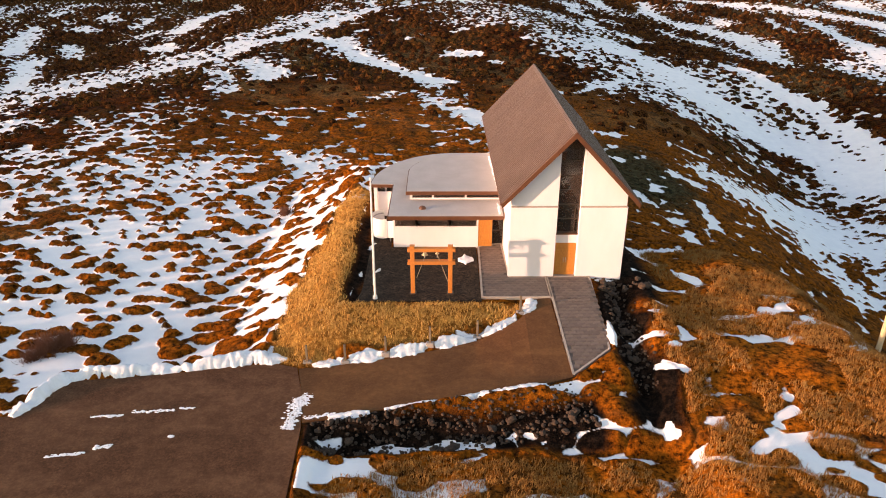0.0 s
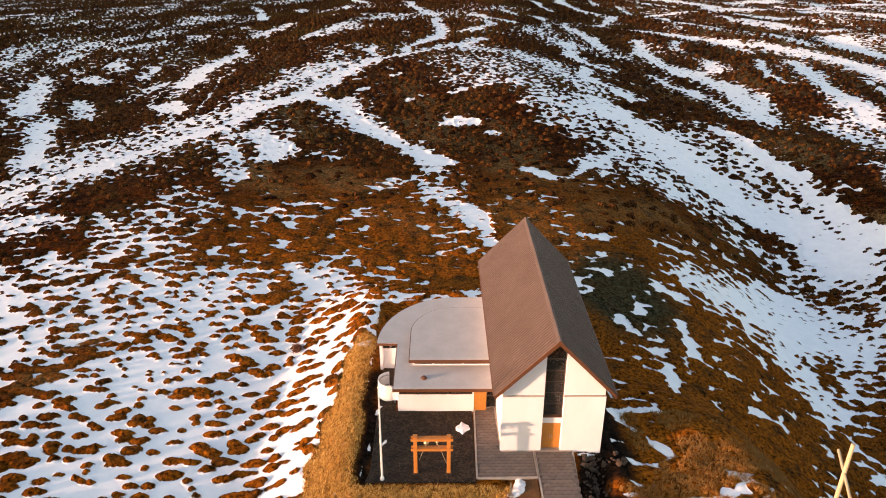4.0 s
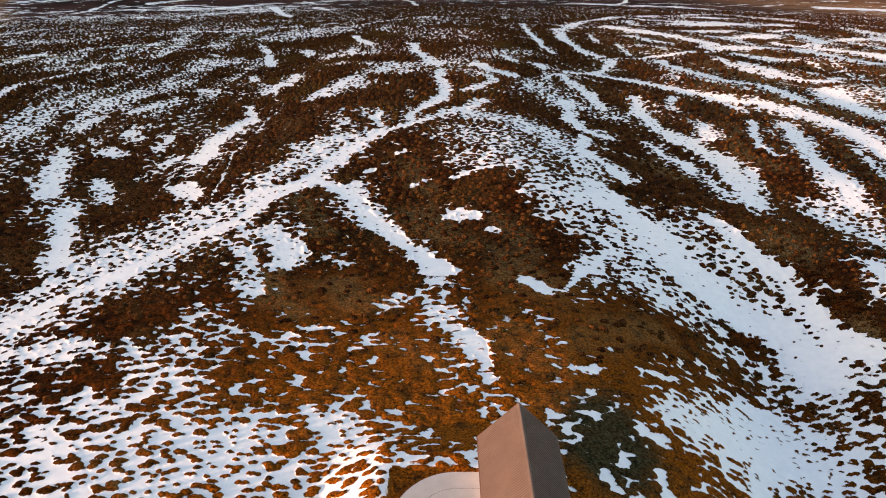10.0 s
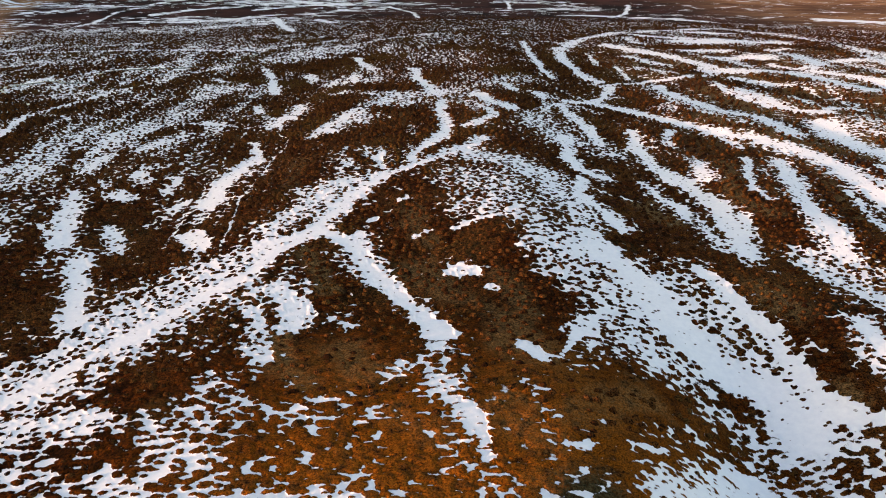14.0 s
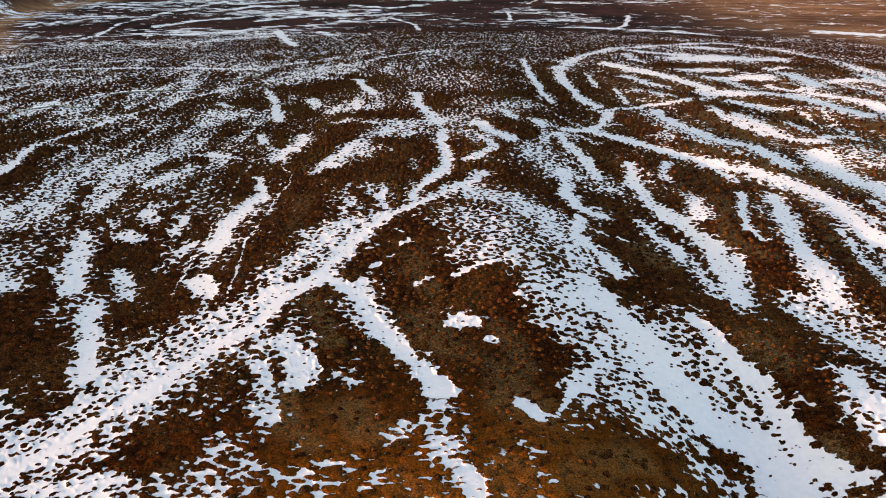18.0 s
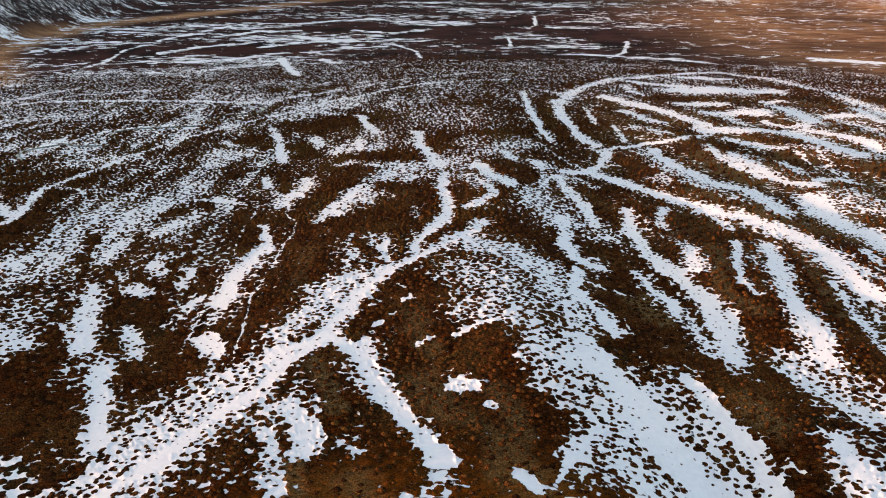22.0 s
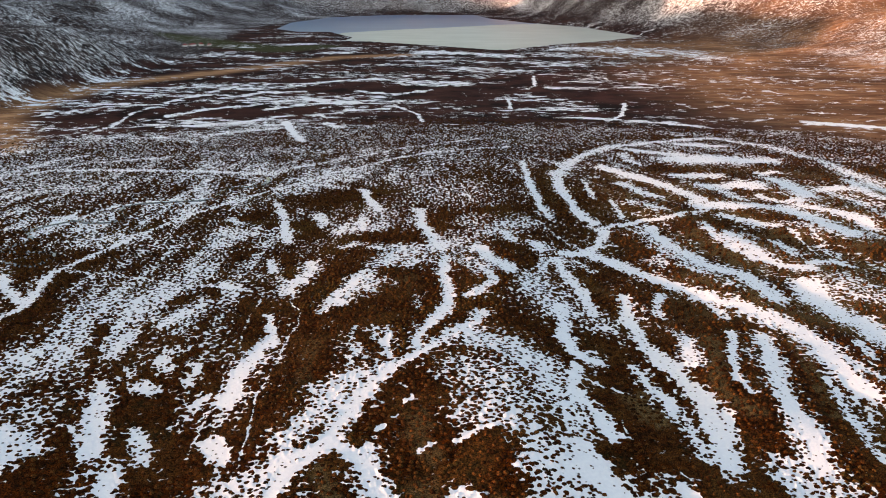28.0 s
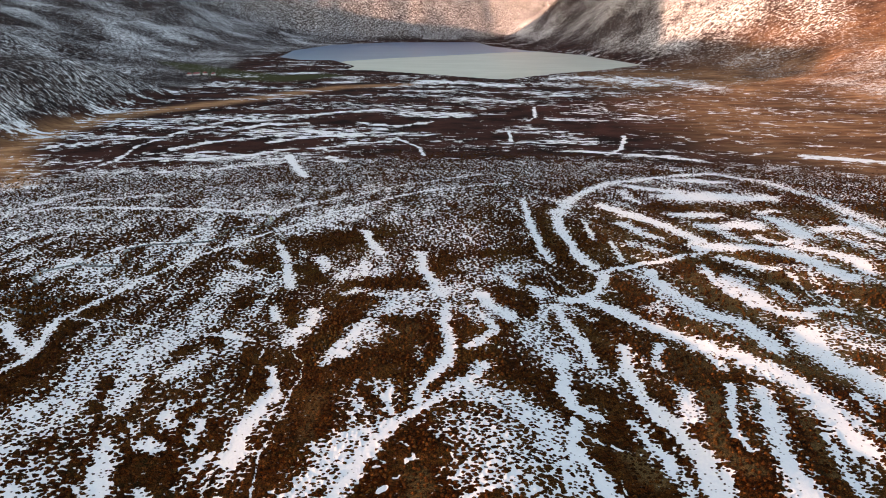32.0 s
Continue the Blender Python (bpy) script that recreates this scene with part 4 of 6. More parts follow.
def zones(x, y):
    """Made ground and the kinds of plant cover round the church."""
    wx, wy = x + (layers(x, y, 2.5, 141, 2) - 0.5) * 1.8, y + (layers(x, y, 2.5, 143, 2) - 0.5) * 1.8
    platform = 1 - sstep(0.0, 0.8, box_gap(x, y, -5.4, 12.2, 37.3, 61.5))
    road = 1 - sstep(0.0, 0.35, made_gap(x, y))
    bank = (1 - sstep(0.0, 0.9, box_gap(wx, wy, -8.5, 4.6, np.interp(x, [-8, -3, 2.5, 4.7], [34.1, 34.3, 35.9, 37.0]), 37.1))) + (1 - sstep(0.0, 1.6, box_gap(wx, wy, -9.0 + 0.09 * (y - 34), -6.6, 33, 55)))
    bank = np.clip(bank + 1 - sstep(0.0, 1.6, box_gap(wx, wy, -5, 0.5, 58, 60)), 0, 1)
    gold = np.clip(bank * (1 - platform) * (1 - road), 0, 1)
    east = sstep(10.5, 12.5, wx) * (1 - sstep(26, 38, wx)) * (1 - sstep(44, 50, wy)) * (1 - gold)
    front = sstep(-6.5, -5.0, wx) * (1 - sstep(25.0, 27.0, wy)) * (1 - road)
    orange = np.clip(east + front, 0, 1)
    near_church = 1 - sstep(10, 75, box_gap(x, y, -6, 13, 36, 62))
    # heath round the church reddened: low sun on the tussocks painted in
    orange = np.maximum(orange, 0.8 * near_church * sstep(-70, -15, x) * (1 - gold))
    moss = (1 - sstep(4, 9, np.hypot(wx - 20.5, (wy - 71) / 1.5))) * 0.9
    soil = (1 - sstep(0, 1.0, box_gap(wx, wy, -5.9, -5.0, 37.2, 50))) + (1 - sstep(0, 1.6, box_gap(wx, wy, 12.2, 13.2, 38, 60)))
    soil = soil + (1 - sstep(0, 0.9, box_gap(wx, wy, -6.2, 8, 26.6, 28.4))) + (1 - sstep(0, 0.8, box_gap(wx, wy, 10.2, 11.6, 28, 41)))
    return platform, road, gold, orange, moss, np.clip(soil, 0, 1) * (1 - gold)


def hummocks(x, y, size):
    """Rounded mounds on a jittered lattice: 1 on top of each, 0 in the gaps between them."""
    u, v = x / size, y / size
    best = np.full(u.shape, 9.0)
    for i in (-1, 0, 1):
        for j in (-1, 0, 1):
            cu, cv = np.floor(u) + i, np.floor(v) + j
            hash_u = np.sin(cu * 127.1 + cv * 311.7) * 43758.5453
            hash_v = np.sin(cu * 269.5 + cv * 183.3) * 43758.5453
            best = np.minimum(best, np.hypot(cu + hash_u - np.floor(hash_u) - u, cv + hash_v - np.floor(hash_v) - v))
    return np.clip(1.07 - best / 0.75, 0, 1)


def skin(x, y, snow=None):
    """The ground's surface with its tussocks, and the share of snow and height of tussock that shape it."""
    r = np.hypot(x, y)
    snow = snow_share(x, y) if snow is None else snow
    tuss = 0.72 * hummocks(0.64 * x + 1.2 * (layers(x, y, 2.0, 103, 2) - 0.5), y * 1.15, 1.3) + 0.28 * np.clip((layers(x * 0.75, y, 2.3, 101, 3) - 0.5) * 1.9 + 0.5, 0, 1)
    tuss = np.clip((tuss - 0.46) * 1.5 + 0.5, 0, 1)
    near = 1 - sstep(260, 480, r)
    platform, road, gold, orange, moss, soil = zones(x, y)
    snow = np.where(gold > 0.4, np.minimum(snow, 0.03), snow)
    snow = np.where(platform > 0.4, -0.6, snow)
    snow = np.where(road > 0.3, -0.6, snow)
    snow = np.where(snow > 0.8, snow, mix(snow, np.minimum(snow, 0.10), np.clip(soil, 0, 1)))
    made = np.clip(platform + road, 0, 1)
    wild = near * (1 - made) * sstep(6, 18, r) * np.where((gold > 0.3) | ((orange > 0.82) & (y < 52) & (x > -7)), 0.45, 1.0) * (1 - 0.7 * soil)
    above = sstep(0.0, 0.22, tuss - np.clip(snow, 0, 1))
    z = terrain(x, y) - 0.06 * made
    z = z + wild * (0.18 * np.clip(snow, 0, 1) + (0.27 + 0.16 * layers(x, y, 6, 133, 2)) * above * (0.35 + 0.8 * np.minimum(tuss, 0.72)) + 0.10 * (layers(x, y, 0.45, 131, 2) - 0.5) * above)
    return z, snow, tuss, near, gold, orange, moss, soil


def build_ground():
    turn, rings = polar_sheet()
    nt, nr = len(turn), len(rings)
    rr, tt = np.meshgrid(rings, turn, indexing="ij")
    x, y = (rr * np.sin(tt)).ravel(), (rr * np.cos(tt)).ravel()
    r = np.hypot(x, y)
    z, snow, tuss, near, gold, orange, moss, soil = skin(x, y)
    flats = sstep(0.12, 0.5, valley_fall(x, y)) * (1 - sstep(90, 190, x) * (1 - sstep(480, 620, y)))
    field_and_glow = (1 - sstep(0, 50, line_gap(x, y, np.array([[-445, 690], [-565, 880], [-580, 1000], [-575, 1118], [-540, 1250], [-470, 1335], [-380, 1490], [-258, 1694], [-101, 1762.0]])) - 5)) * (layers(x, y, 80, 127, 3) + 0.35)
    # right flats: orange glow of low sun and haze, put into the colour
    field_and_glow = np.clip(field_and_glow + 0.75 * sstep(230, 560, x) * sstep(560, 900, y) * (1 - sstep(1900, 2600, y)) * layers(x, y, 120, 129, 3) * 1.5, 0, 1)
    green = (1 - sstep(0, 60, line_gap(x, y, np.array([[-860, 2370], [-650, 2108], [-441, 1917], [-366, 2007.0]])) - 45))
    edge_l = np.interp(y, [800, 1900, 2900, 4600], [-610, -610, -790, -560])
    edge_r = np.interp(y, [300, 1200, 1700, 2500, 3200, 4600], [520, 720, 800, 640, 520, 250])
    straw_and_sun = np.zeros(x.shape)
    for amount, reach, line in THATCH:
        inside = np.nonzero((np.abs(x - line[:, 0].mean()) < 60 + 3 * reach) & (np.abs(y - line[:, 1].mean()) < 60 + 3 * reach))[0]
        gap = line_gap(x[inside], y[inside], line) / reach + (layers(x[inside], y[inside], 4, 171, 3) - 0.5) * 1.6
        straw_and_sun[inside] = np.maximum(straw_and_sun[inside], amount * (1 - sstep(0.3, 1.3, gap)))
    # right ridge: dead grass, paled further to paint warm grazing sun on the heath
    dry = sstep(70, 130, x) * sstep(190, 250, y) * (1 - sstep(470, 600, y)) * sstep(0.35, 0.6, layers(x, y, 30, 173, 3))
    straw_and_sun = np.maximum(straw_and_sun, 0.85 * dry)
    hill = np.maximum(sstep(-20, 40, edge_l - x), sstep(0, 160, x - edge_r)) * sstep(500, 800, y)
    hill = np.maximum(hill, sstep(4540, 4640, y))
    snow = snow - 0.05 * np.clip(field_and_glow + green, 0, 1)
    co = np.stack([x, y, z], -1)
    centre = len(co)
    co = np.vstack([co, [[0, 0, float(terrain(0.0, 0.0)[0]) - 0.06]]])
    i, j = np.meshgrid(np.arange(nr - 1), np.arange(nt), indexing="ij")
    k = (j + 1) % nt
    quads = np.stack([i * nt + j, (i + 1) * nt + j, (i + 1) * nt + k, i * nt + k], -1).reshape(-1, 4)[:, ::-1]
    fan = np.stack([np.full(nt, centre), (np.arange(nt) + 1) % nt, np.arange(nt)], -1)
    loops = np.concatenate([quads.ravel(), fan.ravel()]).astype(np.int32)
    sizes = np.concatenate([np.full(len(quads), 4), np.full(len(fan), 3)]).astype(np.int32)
    me = bpy.data.meshes.new("ground")
    me.vertices.add(len(co)), me.loops.add(len(loops)), me.polygons.add(len(sizes))
    me.vertices.foreach_set("co", co.astype(np.float32).ravel())
    me.loops.foreach_set("vertex_index", loops)
    me.polygons.foreach_set("loop_start", np.concatenate([[0], np.cumsum(sizes)[:-1]]).astype(np.int32))
    me.polygons.foreach_set("use_smooth", np.ones(len(sizes), bool))
    me.update(calc_edges=True)
    for name, values in (("snow", snow), ("tussock", tuss), ("near", near), ("gold", gold), ("orange", orange), ("moss", moss), ("soil", soil), ("flats", flats), ("field_and_glow", field_and_glow), ("green", green), ("far", sstep(520, 1150, r)), ("hill", hill), ("straw_and_sun", straw_and_sun), ("beyond", sstep(90, 150, r))):
        a = me.attributes.new(name, "FLOAT", "POINT")
        a.data.foreach_set("value", np.append(values, 0.0).astype(np.float32))
    me.materials.append(GROUND)
    return tagged(new("ground", me), "rust-brown heath with tussocks, patchy snow and mountains", "ground", kind="structure")


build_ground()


def tussocks():
    """Low mounds of heather standing out of the snow across the heath, packed on a jittered lattice."""
    pick = np.random.default_rng(31)
    pitch = 2.1
    u, v = np.meshgrid(np.arange(-600, 601, pitch), np.arange(75, 900, pitch))
    x = (u + pick.uniform(-0.85, 0.85, u.shape)).ravel()
    y = (v + pick.uniform(-0.85, 0.85, u.shape)).ravel()
    keep = (np.abs(x) < 0.68 * y + 8) & (np.hypot(x, y) < 900) & (np.hypot(x, y) > 85 + pick.uniform(0, 50, x.shape)) & (pick.uniform(0, 1, x.shape) > 0.62 * sstep(380, 560, np.hypot(x, y)) + 0.38 * sstep(720, 900, np.hypot(x, y)))
    x, y = x[keep], y[keep]
    cover = snow_share(x, y)
    keep = (pick.uniform(0.35, 0.9, x.shape) > cover) & (pick.uniform(0, 1, x.shape) > 0.6 * sstep(70, 130, x) * sstep(190, 250, y) * (1 - sstep(470, 600, y)))
    x, y, cover = x[keep], y[keep], cover[keep]
    n, sides = len(x), 6
    size = pick.uniform(0.5, 0.95, n) * mix(1.0, 0.75, sstep(0.3, 0.8, cover)) * (1 + 0.1 * sstep(380, 560, np.hypot(x, y)))
    high = size * pick.uniform(0.5, 0.85, n) * (1 + 0.6 * sstep(200, 300, np.hypot(x, y)) - 0.25 * sstep(380, 520, np.hypot(x, y)))
    turn = pick.uniform(0, 6.28, n)
    angle = turn[:, None] + np.arange(sides) * 2 * math.pi / sides
    reach = size[:, None] * pick.uniform(0.75, 1.2, (n, sides))
    rim_x, rim_y = x[:, None] + 1.2 * reach * np.cos(angle), y[:, None] + 0.85 * reach * np.sin(angle)
    ground = terrain(x, y) + 0.12 + 0.22 * (1 - np.clip(cover * 1.5, 0, 1))
    co = np.empty((n, 2 * sides + 1, 3))
    co[:, :sides] = np.stack([rim_x, rim_y, np.repeat(ground[:, None] - 0.25, sides, 1)], -1)
    co[:, sides:2 * sides] = np.stack([mix(x[:, None], rim_x, 0.6), mix(y[:, None], rim_y, 0.6), ground[:, None] + high[:, None] * pick.uniform(0.5, 0.9, (n, sides))], -1)
    co[:, -1] = np.stack([x, y, ground + high], -1)
    a, b = np.arange(sides), (np.arange(sides) + 1) % sides
    fan = np.concatenate([np.stack([a, b, b + sides], -1), np.stack([a, b + sides, a + sides], -1), np.stack([a + sides, b + sides, np.full(sides, 2 * sides)], -1)])
    loops = (np.arange(n)[:, None, None] * (2 * sides + 1) + fan).astype(np.int32)
    me = bpy.data.meshes.new("tussock")
    count = loops.shape[0] * loops.shape[1]
    me.vertices.add(co.shape[0] * co.shape[1]), me.loops.add(count * 3), me.polygons.add(count)
    me.vertices.foreach_set("co", co.astype(np.float32).ravel())
    me.loops.foreach_set("vertex_index", loops.ravel())
    me.polygons.foreach_set("loop_start", np.arange(0, count * 3, 3, dtype=np.int32))
    me.polygons.foreach_set("use_smooth", np.ones(count, bool))
    me.update(calc_edges=True)
    m = Nodes("heather_tussock", 0.95)
    m.out.inputs["Specular IOR Level"].default_value = 0.03
    tone = m.blend(m.island(), (0.03, 0.010, 0.003), (0.18, 0.066, 0.018))
    wide = m.blend(m.span(m.noise(0.03, 4, 0.6), 0.5, 0.64), tone, (0.14, 0.068, 0.018))
    # near-black flecks paint shade in among the heather, as on the heath
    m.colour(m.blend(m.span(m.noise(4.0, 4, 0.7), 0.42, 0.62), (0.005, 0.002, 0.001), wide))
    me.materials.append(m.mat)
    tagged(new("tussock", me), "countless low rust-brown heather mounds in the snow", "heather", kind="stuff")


tussocks()

# ---- helpers for things ----
def box(bm, x0, x1, y0, y1, z0, z1):
    vs = [bm.verts.new((x, y, z)) for z in (z0, z1) for x, y in ((x0, y0), (x1, y0), (x1, y1), (x0, y1))]
    for f in ((3, 2, 1, 0), (4, 5, 6, 7), (0, 1, 5, 4), (1, 2, 6, 5), (2, 3, 7, 6), (3, 0, 4, 7)):
        bm.faces.new([vs[i] for i in f])


def upright(bm, outline, z0, z1):
    """A block with that outline seen from above, counter-clockwise."""
    a = [bm.verts.new((x, y, z0)) for x, y in outline]
    b = [bm.verts.new((x, y, z1)) for x, y in outline]
    bm.faces.new(a[::-1]), bm.faces.new(b)
    for i in range(len(a)):
        j = (i + 1) % len(a)
        bm.faces.new((a[i], a[j], b[j], b[i]))


def through_y(bm, outline, y0, y1):
    """A block with that outline (x, z) seen from the front."""
    a = [bm.verts.new((x, y0, z)) for x, z in outline]
    b = [bm.verts.new((x, y1, z)) for x, z in outline]
    bm.faces.new(a), bm.faces.new(b[::-1])
    for i in range(len(a)):
        j = (i + 1) % len(a)
        bm.faces.new((a[j], a[i], b[i], b[j]))


def rod(bm, a, b, r0, r1, sides=10):
    a, b = Vector(a), Vector(b)
    m = Matrix.Translation((a + b) / 2) @ (b - a).to_track_quat("Z", "Y").to_matrix().to_4x4()
    bmesh.ops.create_cone(bm, cap_ends=True, segments=sides, radius1=r0, radius2=r1, depth=(b - a).length, matrix=m)


def worn(bm, width=0.012):
    bmesh.ops.bevel(bm, geom=bm.edges[:], offset=width, segments=1, affect="EDGES")


def part(name, bm, material, parent=None, label="", smooth=False):
    """Links a bmesh as one mesh object, under a thing or a part if one is given."""
    me = bpy.data.meshes.new(name)
    bmesh.ops.recalc_face_normals(bm, faces=bm.faces[:])
    bm.to_mesh(me)
    bm.free()
    me.materials.append(material)
    if smooth:
        me.polygons.foreach_set("use_smooth", [True] * len(me.polygons))
    ob = new(name, me)
    if parent is not None:
        ob.parent = parent
        ob.matrix_parent_inverse = parent.matrix_world.inverted() if parent.parent is None else Matrix()
        if parent.parent is not None or True:
            ob.matrix_parent_inverse = world_of(parent).inverted()
    if label:
        ob["label"] = label
    return ob


def world_of(ob):
    m = ob.matrix_basis
    if ob.parent is not None:
        m = world_of(ob.parent) @ ob.matrix_parent_inverse @ m
    return m


def block(name, bounds, material, parent, label="", bevel=0.012):
    bm = bmesh.new()
    box(bm, *bounds)
    if bevel:
        worn(bm, bevel)
    return part(name, bm, material, parent, label)


def thing(name, at, label, category, group=""):
    ob = new(name)
    ob.empty_display_size = 0.3
    ob.matrix_basis = Matrix.Translation(at)
    return tagged(ob, label, category, group)


def ground_at(x, y):
    return float(skin(np.array([float(x)]), np.array([float(y)]), np.array([0.2]))[0][0])


def board_material(name, a, b, rough=0.55):
    """Sawn or oiled wood with grain along the board."""
    n = Nodes(name, rough)
    grain = n.noise(6.0, 5, 0.65, (9.0, 9.0, 0.7), 0.6)
    n.colour(n.blend(n.span(grain, 0.3, 0.7), a, b))
    n.relief(grain, 0.2, 0.01)
    return n.mat


def wall_material():
    """White painted boards and render, a little soiled."""
    n = Nodes("white_wall", 0.75)
    soil = n.noise(0.7, 4, 0.6, (1, 1, 0.35))
    n.colour(n.blend(n.span(soil, 0.35, 0.75), (0.77, 0.745, 0.76), (0.71, 0.685, 0.69)))
    n.relief(n.noise(14, 4, 0.6, (3, 3, 0.15)), 0.12, 0.01)
    return n.mat


def glass_material():
    n = Nodes("window_glass", 0.03)
    n.colour((0.30, 0.26, 0.23))
    n.out.inputs["Transmission Weight"].default_value = 0.9
    n.out.inputs["IOR"].default_value = 1.35
    return n.mat


def snow_material():
    n = Nodes("packed_snow", 0.55)
    n.colour(n.blend(n.span(n.noise(1.5, 4, 0.6), 0.3, 0.7), (0.74, 0.77, 0.82), (0.86, 0.87, 0.89)))
    n.relief(n.noise(5, 5, 0.65), 0.5, 0.08)
    return n.mat


def dirt_material(name, a, b, patch, scale=0.5):
    n = Nodes(name, 0.92)
    n.out.inputs["Specular IOR Level"].default_value = 0.15
    fine = n.noise(9, 6, 0.72)
    wide = n.noise(scale, 5, 0.62, (1.0, 1.7, 1.0), 0.6)
    grit = n.span(n.noise(2.2, 5, 0.7), 0.38, 0.62)
    c = n.blend(n.span(fine, 0.38, 0.64), a, b)
    c = n.blend(n.math("MULTIPLY", n.span(wide, 0.42, 0.68), 0.85), c, patch)
    c = n.blend(n.math("MULTIPLY", grit, 0.55), c, a)
    n.colour(c)
    n.relief(fine, 0.5, 0.02)
    return n.mat


WALL, GLASS, SNOW = wall_material(), glass_material(), snow_material()
RUST_TRIM = plain("rust_brown_trim", (0.085, 0.03, 0.012), (0.12, 0.045, 0.018), 0.5, 2)
ROOF_METAL = plain("taupe_roof_metal", (0.10, 0.066, 0.054), (0.14, 0.096, 0.08), 0.5, 0.6, 0.1, 0.05)
MEMBRANE = plain("grey_roof_felt", (0.40, 0.375, 0.36), (0.50, 0.475, 0.46), 0.8, 0.8)
CEDAR = board_material("oiled_cedar", (0.36, 0.12, 0.02), (0.60, 0.25, 0.05))
PINE = board_material("stained_pine_beam", (0.42, 0.13, 0.025), (0.62, 0.24, 0.05))
DARK_FRAME = plain("dark_bronze_frame", (0.035, 0.022, 0.016), (0.06, 0.04, 0.03), 0.4)
DARK_ROOM = plain("dim_room_lining", (0.012, 0.008, 0.006), (0.03, 0.02, 0.014), 0.8)
STEEL = plain("galvanised_steel", (0.35, 0.35, 0.35), (0.5, 0.5, 0.5), 0.4, 3, 0.8)
WHITE_PAINT = plain("white_paint", (0.78, 0.77, 0.74), (0.84, 0.83, 0.8), 0.5)
GREY_POST = board_material("weathered_post", (0.10, 0.075, 0.05), (0.22, 0.16, 0.10), 0.8)
PALE_POST = board_material("pale_pole_wood", (0.42, 0.30, 0.17), (0.62, 0.46, 0.28), 0.8)
CONCRETE = plain("concrete", (0.24, 0.21, 0.19), (0.36, 0.32, 0.29), 0.85, 2)
BRONZE = plain("bell_bronze", (0.35, 0.26, 0.16), (0.5, 0.4, 0.26), 0.35, 4, 0.7)
ROPE = plain("hemp_rope", (0.4, 0.32, 0.2), (0.5, 0.4, 0.27), 0.9)
EARTH = dirt_material("brown_packed_earth", (0.065, 0.027, 0.013), (0.16, 0.070, 0.036), (0.20, 0.095, 0.05), 0.22)
ASPHALT = dirt_material("brown_dusty_asphalt", (0.09, 0.040, 0.017), (0.15, 0.068, 0.030), (0.19, 0.088, 0.036), 0.3)
GRAVEL = dirt_material("dark_lava_gravel", (0.006, 0.005, 0.004), (0.13, 0.085, 0.055), (0.03, 0.02, 0.014), 0.8)
KERB = plain("pale_kerb_stone", (0.30, 0.25, 0.21), (0.42, 0.36, 0.31), 0.8)


# ---- lake ----
def lake():
    n = Nodes("lake_water", 0.28)
    # blue base colour stands in for reflected sky and shaded mountains
    n.colour(n.blend(n.span(n.noise(0.004, 3, 0.5, (0.4, 2, 1)), 0.4, 0.6), (0.012, 0.085, 0.20), (0.02, 0.11, 0.24)))
    n.out.inputs["IOR"].default_value = 1.33
    n.relief(n.noise(0.05, 3, 0.6, (1, 3, 1)), 0.1, 0.5)
    bm = bmesh.new()
    upright(bm, [(-900, 1800), (800, 1800), (800, 4600), (-900, 4600)], -42.5, -41.0)
    tagged(part("water", bm, n.mat), "still blue mountain lake in the valley", "lake", kind="structure")
    n = Nodes("lake_ice_skin", 0.4)
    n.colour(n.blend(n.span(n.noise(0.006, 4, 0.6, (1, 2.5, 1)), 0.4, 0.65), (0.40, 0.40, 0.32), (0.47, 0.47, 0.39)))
    bm = bmesh.new()
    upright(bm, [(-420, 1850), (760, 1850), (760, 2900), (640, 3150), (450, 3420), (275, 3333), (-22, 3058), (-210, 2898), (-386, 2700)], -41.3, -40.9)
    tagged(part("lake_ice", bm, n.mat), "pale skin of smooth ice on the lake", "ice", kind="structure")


lake()


# ---- road, yard and paths ----
def sheet(name, outline, lift, material, label, category, hang=0.12, level=None):
    """A thin slab that follows the made ground."""
    bm = bmesh.new()
    upright(bm, outline, 0, 1)
    bmesh.ops.recalc_face_normals(bm, faces=bm.faces[:])
    x0, x1 = min(p[0] for p in outline), max(p[0] for p in outline)
    y0, y1 = min(p[1] for p in outline), max(p[1] for p in outline)
    for axis, low, high in (((1, 0, 0), x0, x1), ((0, 1, 0), y0, y1)):
        at = math.floor(low) + 1.0
        while at < high:
            bmesh.ops.bisect_plane(bm, geom=bm.verts[:] + bm.edges[:] + bm.faces[:], plane_co=Vector(axis) * at, plane_no=axis)
            at += 1.0
    for v in bm.verts:
        top = lift + (float(road_height(v.co.x)) if level is None else level(v.co.x, v.co.y))
        v.co.z = top if v.co.z > 0.5 else top - hang
    return tagged(part(name, bm, material), label, category, kind="structure")


def fall_of_path(x, y):
    return float(drive_height(np.float64(x), np.float64(y))) if y < 37.65 else 0.0


sheet("parking_lot", PARKING_RING[::-1], 0.04, EARTH, "bare brown earth parking area with scraps of snow", "parking lot", level=fall_of_path)
sheet("road", ROAD_RING, 0.06, ASPHALT, "brown dusty asphalt drive to the church", "road", level=fall_of_path)
sheet("gravel_yard", [(-5.35, 37.3), (2.5, 37.3), (2.5, 45.0), (-3.5, 45.0), (-3.5, 50.8), (-5.35, 50.8)], 0.03, GRAVEL, "dark lava gravel yard before the annex", "yard", level=lambda x, y: 0.0)

# ---- the church ----
CX, FRONT, BACK, HALF, EAVE, RIDGE, SLOPE = 8.0, 40.45, 60.5, 3.58, 4.22, 9.75, 1.06


def under_roof(x):
    return RIDGE - 0.22 - abs(x - CX) * SLOPE


